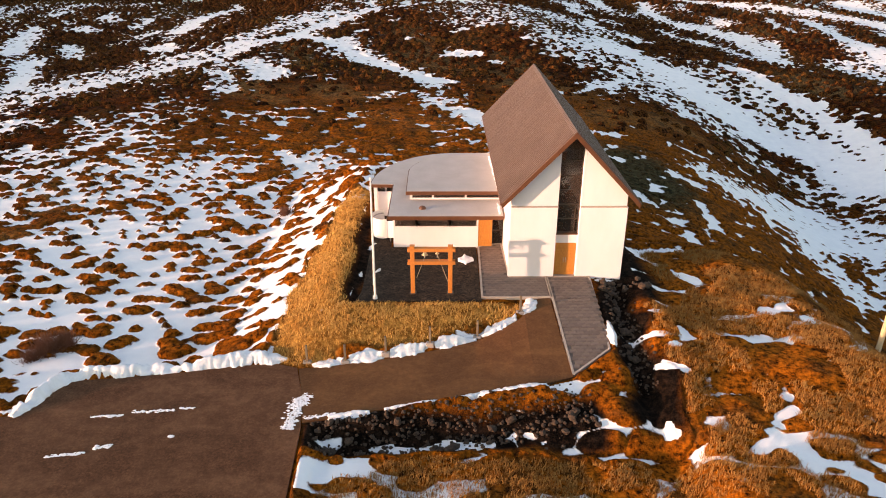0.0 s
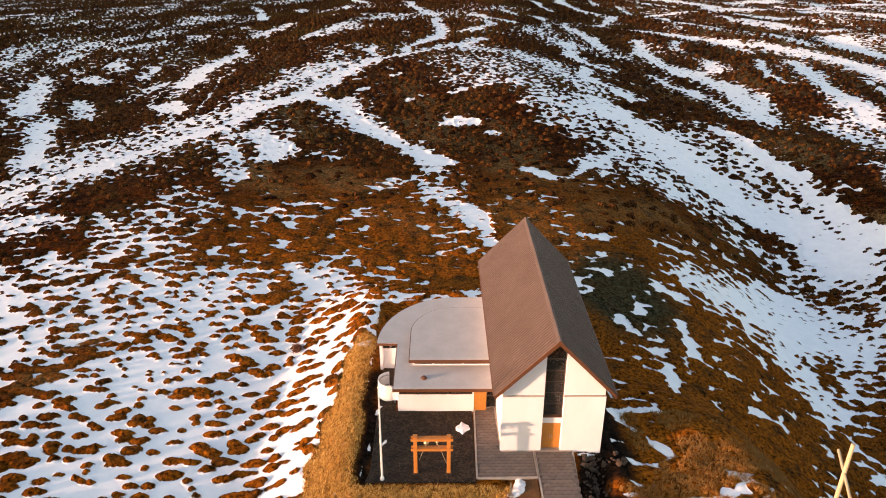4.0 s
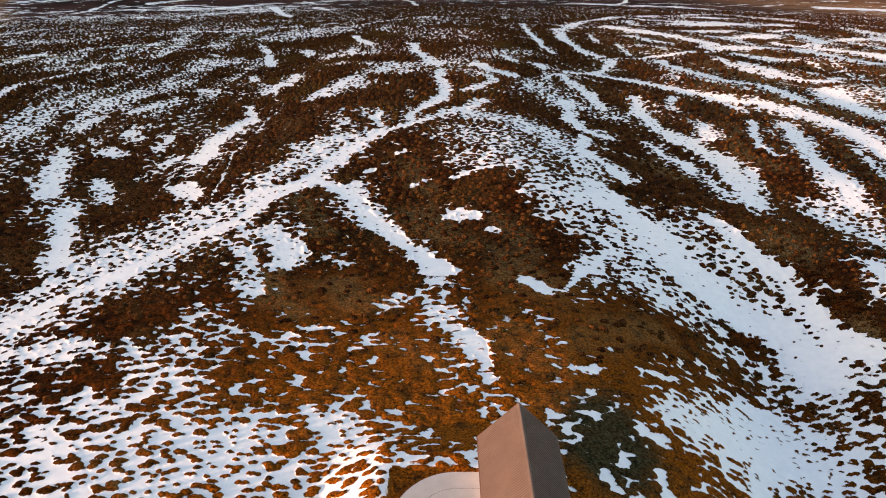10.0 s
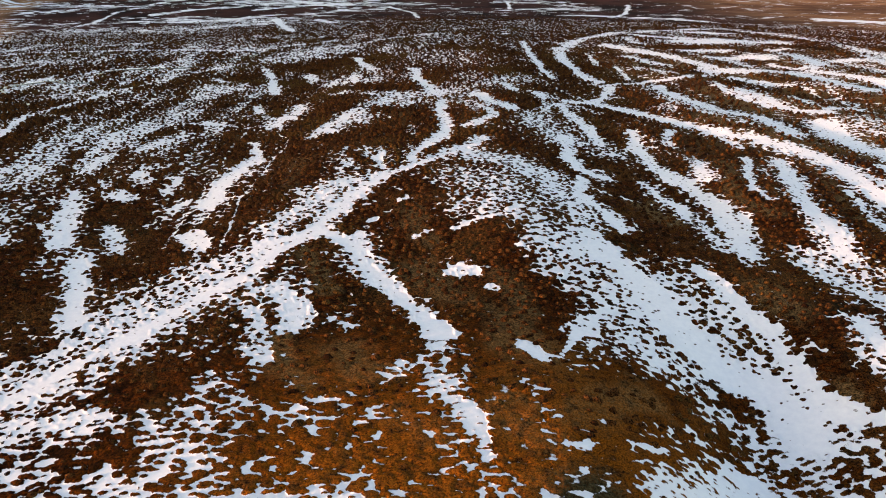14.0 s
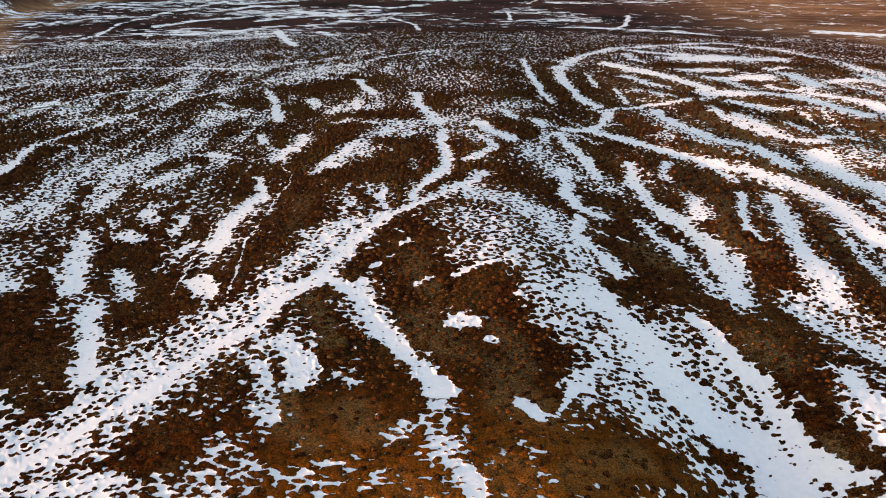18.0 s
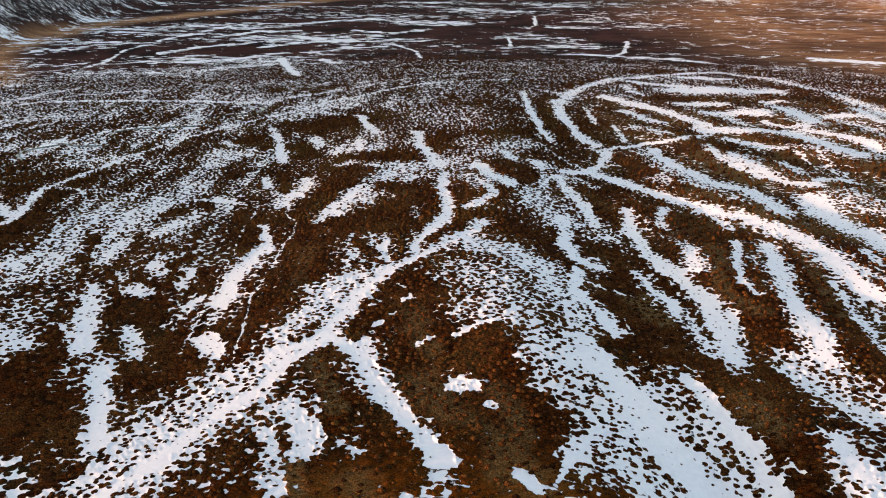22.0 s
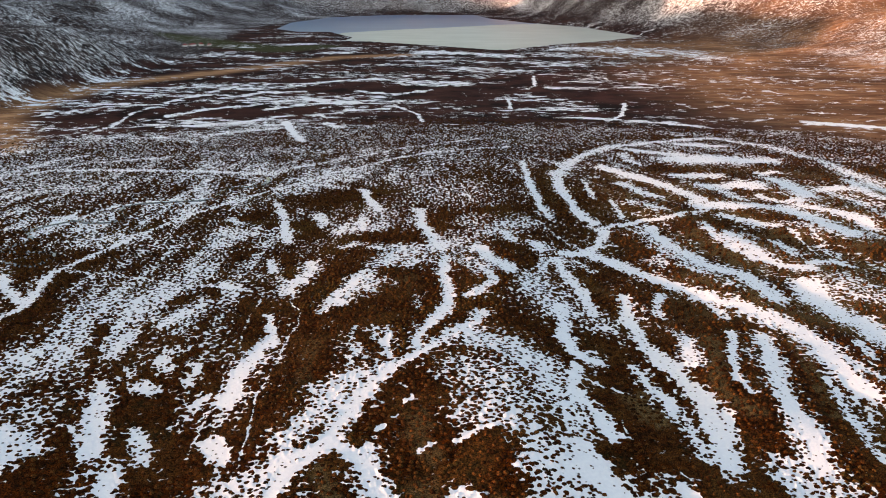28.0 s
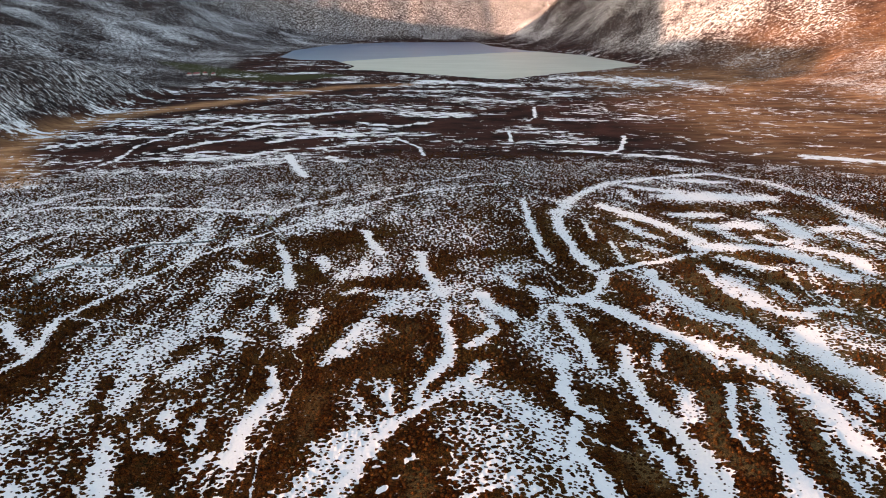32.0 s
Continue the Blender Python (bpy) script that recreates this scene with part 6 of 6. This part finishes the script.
# ---- snow lying in heaps ----
def snow_mound(name, line, width, height, label, seed, level=None):
    """A ploughed or drifted ribbon of snow with a lumpy back and a ragged foot."""
    pts = []
    for (ax, ay), (bx, by) in zip(line[:-1], line[1:]):
        n = max(int(math.hypot(bx - ax, by - ay) / 0.08), 1)
        pts += [(ax + (bx - ax) * i / n, ay + (by - ay) * i / n) for i in range(n)]
    pts.append(line[-1])
    px, py = np.array(pts).T
    tx, ty = np.gradient(px), np.gradient(py)
    ln = np.hypot(tx, ty) + 1e-9
    nx, ny = -ty / ln, tx / ln
    along = np.cumsum(ln)
    ends = np.minimum(sstep(0, 0.8, along), sstep(0, 0.8, along[-1] - along)) * 0.6 + 0.4
    across = np.linspace(-1, 1, 9)
    wide = width * ends * (0.55 + 0.5 * bumps(along, along * 0, 0.7, seed) + 0.5 * bumps(along, along * 0, 0.17, seed + 4))
    x = px[:, None] + nx[:, None] * across * wide[:, None] + (bumps(px[:, None] * 1.0 + across * 2, py[:, None] + across, 0.4, seed + 1) - 0.5) * 0.2
    y = py[:, None] + ny[:, None] * across * wide[:, None]
    fx, fy = x.ravel(), y.ravel()
    base = np.where(made_gap(fx, fy) < 0.1, drive_height(fx, fy) + 0.06, skin(fx, fy, np.full(fx.size, 0.3))[0]).reshape(x.shape) if level is None else np.full(x.shape, level)
    lift = height * ends[:, None] * (1 - across ** 2) * (0.55 + 0.5 * bumps(x, y, 0.6, seed + 2) + 0.7 * (bumps(x, y, 0.16, seed + 3) - 0.4)) - 0.05 * (np.abs(across) > 0.95)
    z = base + lift + 0.03
    n, m = x.shape
    co = np.stack([x, y, z], -1).reshape(-1, 3)
    faces = [(i * m + j, i * m + j + 1, (i + 1) * m + j + 1, (i + 1) * m + j) for i in range(n - 1) for j in range(m - 1)]
    under = [(x0, y0, z0 - 0.25) for x0, y0, z0 in co]
    rim = [i * m for i in range(n)] + [(n - 1) * m + j for j in range(1, m)] + [i * m + m - 1 for i in range(n - 2, -1, -1)] + list(range(m - 2, 0, -1))
    k = len(co)
    faces += [(rim[i], rim[(i + 1) % len(rim)], rim[(i + 1) % len(rim)] + k, rim[i] + k) for i in range(len(rim))]
    me = bpy.data.meshes.new(name)
    me.from_pydata(np.vstack([co, under]).tolist(), [], faces)
    me.polygons.foreach_set("use_smooth", [True] * len(me.polygons))
    me.materials.append(SNOW)
    return tagged(new(name, me), label, "snow", "heaps of snow by the church")


BANK = "white ploughed snow bank along the edge of the parking area"
snow_mound("snow_bank", [(-21.6, 28.4), (-21.0, 30.0), (-20.4, 31.9), (-18.2, 32.2), (-15, 32.6), (-12.5, 33.1), (-10.6, 33.5), (-8.7, 33.3)], 0.45, 0.27, BANK, 1)
for k, line in enumerate(([(-7.2, 32.95), (-5.5, 33.15)], [(-5.2, 33.2), (-3.3, 33.55)], [(-2.95, 33.6), (-0.8, 34.15)], [(-0.4, 34.25), (1.95, 35.0)], [(2.35, 35.15), (4.4, 36.05)], [(4.8, 36.3), (5.35, 36.9), (5.5, 38.0)])):
    snow_mound("snow_mound", [(px + 0.05, py - 0.12) for px, py in line], 0.34, 0.16, "short white snow heap between the posts of the drive", 10 + k)
snow_mound("snow_mound", [(-5.6, 28.2), (-3.6, 28.5)], 0.3, 0.12, "thin remains of snow on the lower road edge", 21)
snow_mound("snow_mound", [(-2.8, 28.7), (0.2, 29.2)], 0.16, 0.08, "thin remains of snow on the lower road edge", 22)
snow_mound("snow_mound", [(1.0, 29.3), (5.6, 30.2)], 0.3, 0.12, "thin remains of snow on the lower road edge", 23)
snow_mound("snow_mound", [(1.25, 42.9), (2.2, 43.0)], 0.72, 0.3, "heap of cleared snow on the gravel yard", 24, 0.03)
snow_mound("snow_mound", [(9.75, 33.2), (9.85, 35.4)], 0.24, 0.16, "narrow snow heap beside the paved path", 25)
snow_mound("snow_mound", [(10.0, 40.1), (11.2, 40.2)], 0.16, 0.1, "scrap of snow among stones at the church wall", 26)
for k, line in enumerate(([(-5.2, 40.4), (-5.2, 41.2)], [(-4.3, 41.0), (-4.0, 41.6)], [(-5.0, 44.5), (-4.7, 45.6)], [(-5.6, 37.6), (-5.5, 39.6)])):
    snow_mound("snow_mound", line, 0.2, 0.1, "scrap of snow on the dark yard edge", 30 + k, 0.03)
snow_mound("snow_ridge", [(4.15, 47.3), (4.1, 50.0), (4.05, 53.0), (3.95, 55.0)], 0.10, 0.07, "thin line of snow along the annex roof", 41, 3.49)
snow_mound("snow_ridge", [(4.1, 44.5), (4.08, 46.6)], 0.10, 0.06, "thin line of snow along the annex roof", 42, 2.72)


def snow_crumbs(x, y, long, wide, tilt, seed):
    """A trampled streak of snow, broken into flat crumbs."""
    pick = random.Random(seed)
    bm = bmesh.new()
    for k in range(int(14 + 60 * long * wide / 0.2)):
        a, b = pick.uniform(0, long), pick.gauss(0, wide * 0.4)
        cx, cy = x + a * math.cos(tilt) - b * math.sin(tilt), y + a * math.sin(tilt) + b * math.cos(tilt)
        size = pick.uniform(0.02, 0.075)
        z = float(drive_height(np.array([cx]), np.array([cy]))[0]) + 0.062
        ring = [(cx + 1.7 * size * pick.uniform(0.6, 1.2) * math.cos(t), cy + size * pick.uniform(0.6, 1.2) * math.sin(t)) for t in (0, 1.0, 2.1, 3.1, 4.2, 5.2)]
        top = bm.verts.new((cx, cy, z + size * 0.5))
        rim = [bm.verts.new((px, py, z - 0.01)) for px, py in ring]
        for i in range(6):
            bm.faces.new((top, rim[i], rim[(i + 1) % 6]))
    me = bpy.data.meshes.new("snow_streak")
    bm.to_mesh(me), bm.free()
    me.materials.append(SNOW)
    tagged(new("snow_streak", me), "thin trampled streak of snow on brown earth", "snow", "streaks of snow on the parking area")


for k, (x, y, long, wide, tilt) in enumerate(((-17.6, 28.4, 1.6, 0.10, 0.06), (-15.6, 28.75, 2.0, 0.12, 0.08), (-13.3, 29.05, 0.7, 0.08, 0.0), (-18.4, 25.5, 1.7, 0.12, 0.14), (-16.4, 26.1, 0.8, 0.16, 0.2), (-23.4, 24.3, 2.8, 0.14, 0.05), (-13.2, 26.9, 0.25, 0.1, 0.0), (-7.5, 27.4, 2.6, 0.42, 1.5), (-7.1, 29.2, 1.1, 0.3, 1.4), (-6.9, 28.2, 1.6, 0.16, 0.2))):
    snow_crumbs(x, y, long, wide, tilt, 50 + k)



# ---- stones ----
def stone_mesh(seed, flat=0.7):
    bm = bmesh.new()
    bmesh.ops.create_icosphere(bm, subdivisions=2, radius=1.0)
    for v in bm.verts:
        v.co *= 0.75 + 0.5 * noise.noise(v.co * 1.1 + Vector((seed * 7.3, 0, 0)))
        v.co.z *= flat
    return bm


ROCK = plain("dark_lava_rock", (0.015, 0.010, 0.007), (0.085, 0.05, 0.03), 0.9, 2.5, 0, 0.5)
STONES = []
for k in range(5):
    me = bpy.data.meshes.new("boulder")
    bm = stone_mesh(k)
    bm.to_mesh(me)
    bm.free()
    me.materials.append(ROCK)
    STONES.append(me)


def boulders():
    rng = random.Random(4)
    spots = []
    for _ in range(46):
        t = rng.random()
        spots.append((-6.2 + 14.0 * t, 27.2 + 1.0 * t + rng.uniform(-1.0, 0.6), rng.uniform(0.14, 0.36)))
    for _ in range(26):
        t = rng.random()
        spots.append((10.1 + rng.uniform(0, 0.9), 32.5 + 7.5 * t, rng.uniform(0.16, 0.36)))
    for _ in range(18):
        spots.append((rng.uniform(10.0, 13.5), rng.uniform(38.9, 40.1), rng.uniform(0.14, 0.34)))
    for k, (x, y, r) in enumerate(spots):
        ob = new("boulder", STONES[k % 5])
        ob.matrix_basis = pose(x, y, ground_at(x, y) + r * 0.3, rng.uniform(-20, 20), rng.uniform(-20, 20), rng.uniform(0, 360)) @ Matrix.Diagonal((r, r * rng.uniform(0.7, 1.1), r, 1))
        tagged(ob, "dark rough lava boulder on the bank", "boulder", "boulders along drive and path")
    rows, polys, base = [], [], 0
    bm = stone_mesh(9)
    bm.verts.ensure_lookup_table()
    shape = np.array([v.co[:] for v in bm.verts])
    tri = [[v.index for v in f.verts] for f in bm.faces]
    bm.free()
    for _ in range(900):
        if rng.random() < 0.7:
            t = rng.random()
            x, y = -6.4 + 14.2 * t, 27.4 + 1.2 * t + rng.gauss(0, 0.75)
        else:
            x, y = 10.8 + rng.gauss(0, 0.5), rng.uniform(30, 41)
        r = rng.uniform(0.04, 0.14)
        a = rng.uniform(0, 6.28)
        p = shape @ np.array([[math.cos(a), math.sin(a), 0], [-math.sin(a), math.cos(a), 0], [0, 0, 1]]) * r
        rows.append(p + (x, y, ground_at(x, y) + r * 0.3))
        polys += [[i + base for i in f] for f in tri]
        base += len(shape)
    me = bpy.data.meshes.new("rubble")
    me.from_pydata(np.vstack(rows).tolist(), [], polys)
    me.materials.append(ROCK)
    tagged(new("rubble", me), "loose dark lava rubble on the road bank", "rubble", kind="stuff")


boulders()


# ---- bushes and dry grass ----
TWIG = plain("red_brown_twigs", (0.10, 0.035, 0.016), (0.22, 0.085, 0.04), 0.8, 3)


def bush(x, y, size, seed, label):
    rng = random.Random(seed)
    z = ground_at(x, y)
    f = thing("bush", (x, y, z), label, "bush", "bare bushes on the heath")
    for _ in range(3):
        verts, faces = [], []
        for _ in range(130):
            a, lean = rng.uniform(0, math.tau), abs(rng.gauss(0, 0.55))
            p = Vector((x + rng.gauss(0, 0.3) * size, y + rng.gauss(0, 0.3) * size, z - 0.1))
            d = Vector((math.cos(a) * math.sin(lean), math.sin(a) * math.sin(lean), math.cos(lean)))
            r, step = 0.022, size * rng.uniform(0.28, 0.42)
            for s in range(4):
                q = p + d * step
                side = d.orthogonal().normalized()
                other = d.cross(side)
                k = len(verts)
                for o, rr in ((p, r), (q, r * 0.7)):
                    for b in (0, 2.09, 4.19):
                        verts.append(o + side * (rr * math.cos(b)) + other * (rr * math.sin(b)))
                faces += [(k, k + 1, k + 4, k + 3), (k + 1, k + 2, k + 5, k + 4), (k + 2, k, k + 3, k + 5)]
                p, r = q, r * 0.7
                d = (d + Vector((rng.gauss(0, 0.25), rng.gauss(0, 0.25), 0.1))).normalized()
        me = bpy.data.meshes.new("brushwood")
        me.from_pydata(verts, [], faces)
        me.materials.append(TWIG)
        ob = tagged(new("brushwood", me), kind="stuff")
        ob.parent = f
        ob.matrix_parent_inverse = f.matrix_basis.inverted()


bush(-23.9, 36.1, 0.9, 1, "bare red-brown willow bush in the snow")
bush(-23, 36.6, 0.7, 2, "bare red-brown willow bush in the snow")
bush(-13.7, 57.6, 0.55, 3, "low bare rust-red bush on the snowy heath")
bush(-24.5, 35.4, 0.6, 4, "small bare red-brown willow bush in snow")


def blade_material(name, a, b, c):
    n = Nodes(name, 0.85)
    n.out.inputs["Specular IOR Level"].default_value = 0.15
    tone = n.blend(n.island(), a, b)
    n.colour(n.blend(n.span(n.noise(0.5, 3, 0.6), 0.45, 0.7), tone, c))
    return n.mat


def grass(name, count, bounds, pick, tall, material, label, seed):
    """Tufts of dry blades, each of three bent leaves, strewn where pick() is high."""
    rng = np.random.RandomState(seed)
    x, y = rng.uniform(bounds[0], bounds[1], count), rng.uniform(bounds[2], bounds[3], count)
    keep = pick(x, y) > rng.uniform(0.25, 0.75, count)
    x, y = x[keep], y[keep]
    z = skin(x, y)[0] - 0.02
    n = len(x)
    out = []
    for _ in range(7):
        a, lean, h = rng.uniform(0, 6.283, n), rng.uniform(0.15, 0.8, n), tall * rng.uniform(0.5, 1.25, n)
        a = np.where(rng.uniform(0, 1, n) < 0.5, a, 0.4 + rng.normal(0, 0.7, n))
        w = 0.007 + 0.009 * rng.uniform(0, 1, n)
        ox, oy = rng.normal(0, 0.07, n), rng.normal(0, 0.07, n)
        sx, sy = -np.sin(a) * w, np.cos(a) * w
        tx, ty = np.cos(a) * lean * h, np.sin(a) * lean * h
        base = np.stack([x + ox, y + oy, z], -1)
        p0 = base + np.stack([sx, sy, 0 * w], -1)
        p1 = base - np.stack([sx, sy, 0 * w], -1)
        m0 = base + np.stack([tx * 0.35 + sx * 0.8, ty * 0.35 + sy * 0.8, h * 0.6], -1)
        m1 = base + np.stack([tx * 0.35 - sx * 0.8, ty * 0.35 - sy * 0.8, h * 0.6], -1)
        top = base + np.stack([tx, ty, h * (1 - 0.35 * lean)], -1)
        out.append(np.stack([p0, p1, m1, m0, top], 1))
    co = np.concatenate(out).reshape(-1, 3)
    k = np.arange(len(co) // 5)[:, None] * 5
    loops = np.concatenate([k + [0, 1, 2, 3], k + [3, 2, 4]], 1).ravel()
    sizes = np.tile([4, 3], len(k))
    me = bpy.data.meshes.new(name)
    me.vertices.add(len(co)), me.loops.add(len(loops)), me.polygons.add(len(sizes))
    me.vertices.foreach_set("co", co.astype(np.float32).ravel())
    me.loops.foreach_set("vertex_index", loops.astype(np.int32))
    me.polygons.foreach_set("loop_start", np.concatenate([[0], np.cumsum(sizes)[:-1]]).astype(np.int32))
    me.update(calc_edges=True)
    me.materials.append(material)
    tagged(new(name, me), label, "grass", kind="stuff")


GOLD_BLADE = blade_material("golden_dry_grass", (0.42, 0.21, 0.05), (0.76, 0.46, 0.15), (0.56, 0.28, 0.07))
RUST_BLADE = blade_material("rusty_dry_grass", (0.16, 0.06, 0.012), (0.50, 0.23, 0.06), (0.30, 0.16, 0.05))
grass("dry_grass", 30000, (-12, 7, 31, 63), lambda x, y: zones(x, y)[2], 0.24, GOLD_BLADE, "golden dry grass on the church bank", 1)
grass("moor_grass", 60000, (-6, 32, 14, 50), lambda x, y: np.where((zones(x, y)[3] > 0.85) & (zones(x, y)[5] < 0.3) & (made_gap(x, y) > 0.4) & (zones(x, y)[0] < 0.1) & (layers(x, y, 2.2, 161, 2) > 0.42) & (snow_share(x, y) < 0.4), 1.0, 0.0), 0.24, RUST_BLADE, "rust-orange moor grass on the knoll", 2)


# ---- river and farm in the valley ----
def ribbon(line, width, lift):
    """A strip along a line, resting on the ground."""
    pts = []
    for i in range(len(line) - 1):
        p = [np.array(line[min(max(i + k, 0), len(line) - 1)], float) for k in (-1, 0, 1, 2)]
        for t in np.linspace(0, 1, 9)[:-1]:
            pts.append(0.5 * (2 * p[1] + (p[2] - p[0]) * t + (2 * p[0] - 5 * p[1] + 4 * p[2] - p[3]) * t * t + (3 * p[1] - p[0] - 3 * p[2] + p[3]) * t ** 3))
    pts = np.array(pts)
    tan = np.gradient(pts, axis=0)
    tan /= np.hypot(*tan.T)[:, None] + 1e-9
    nor = np.stack([-tan[:, 1], tan[:, 0]], -1)
    a, b = pts + nor * width / 2, pts - nor * width / 2
    bm = bmesh.new()
    z = terrain(pts[:, 0], pts[:, 1]) + lift
    for k in range(len(pts) - 1):
        quad = [(a[k], z[k]), (b[k], z[k]), (b[k + 1], z[k + 1]), (a[k + 1], z[k + 1])]
        top = [bm.verts.new((*p, h)) for p, h in quad]
        low = [bm.verts.new((*p, h - 0.8)) for p, h in quad]
        bm.faces.new(top), bm.faces.new(low[::-1])
        for i in range(4):
            bm.faces.new((top[(i + 1) % 4], top[i], low[i], low[(i + 1) % 4]))
    bmesh.ops.remove_doubles(bm, verts=bm.verts[:], dist=0.001)
    return bm


RIVER = plain("dark_river_water", (0.010, 0.016, 0.02), (0.016, 0.022, 0.026), 0.08, 0.1, 0, 0.0)
tagged(part("river", ribbon([(-139.4, 516.6), (-129.6, 499.2), (-127.3, 484.9), (-134.7, 474.7), (-149.4, 470.8), (-151.4, 458.0), (-153.3, 440.3), (-168.0, 434.9), (-191.1, 428.8), (-198.0, 424.0), (-200.2, 416.7), (-191.2, 400.1), (-191.1, 388.6), (-205.9, 385.3), (-214.6, 389.5), (-221.3, 383.5), (-228.9, 373.8), (-228.4, 362.9), (-220.8, 353.7), (-225.3, 340.8), (-223.1, 334.6), (-203.4, 333.2), (-196.1, 331.3), (-194.5, 323.0), (-195.3, 313.3), (-201.3, 311.9), (-211.0, 316.9), (-222.0, 317.0)], 2.6, 0.35), RIVER), "narrow dark meandering river on the valley floor", "river", kind="structure")

FARM_WALL = plain("farm_wall_paint", (0.62, 0.6, 0.57), (0.7, 0.68, 0.65), 0.7)
FARM_ROOF = plain("red_farm_roof", (0.26, 0.035, 0.03), (0.34, 0.05, 0.04), 0.6)


def farm_house(x, y, w, d, turn, label):
    z = ground_at(x, y)
    f = thing("farm_house", (x, y, z), label, "house", "farm by the lake")
    bm = bmesh.new()
    box(bm, x - w / 2, x + w / 2, y - d / 2, y + d / 2, z - 2, z + 4)
    part("wall", bm, FARM_WALL, f)
    bm = bmesh.new()
    through_y(bm, [(x - w / 2 - 0.4, z + 4), (x + w / 2 + 0.4, z + 4), (x, z + 4 + w * 0.4)], y - d / 2 - 0.4, y + d / 2 + 0.4)
    part("roof", bm, FARM_ROOF, f)
    for k in (-0.25, 0.25):
        block("window", (x + k * w - 0.8, x + k * w + 0.8, y - d / 2 - 0.05, y - d / 2 + 0.02, z + 1.2, z + 2.6), GLASS, f, "", 0)
    f.matrix_basis = f.matrix_basis @ Matrix.Rotation(radians(turn), 4, "Z")


farm_house(-724.7, 2016.1, 11, 16, 10, "small white farm building with a red roof")
farm_house(-712, 2040, 9, 20, -20, "small white farm building with a red roof")
farm_house(-695, 2062, 12, 12, 30, "small white farm building with a red roof")
farm_house(-667, 2047, 8, 14, 0, "small white farm building with a red roof")

paved("yard_path", YARD_WALK, "grey paved walk across the yard with pale kerbs")
paved("door_path", DOOR_WALK, "grey paved path down from the church door")
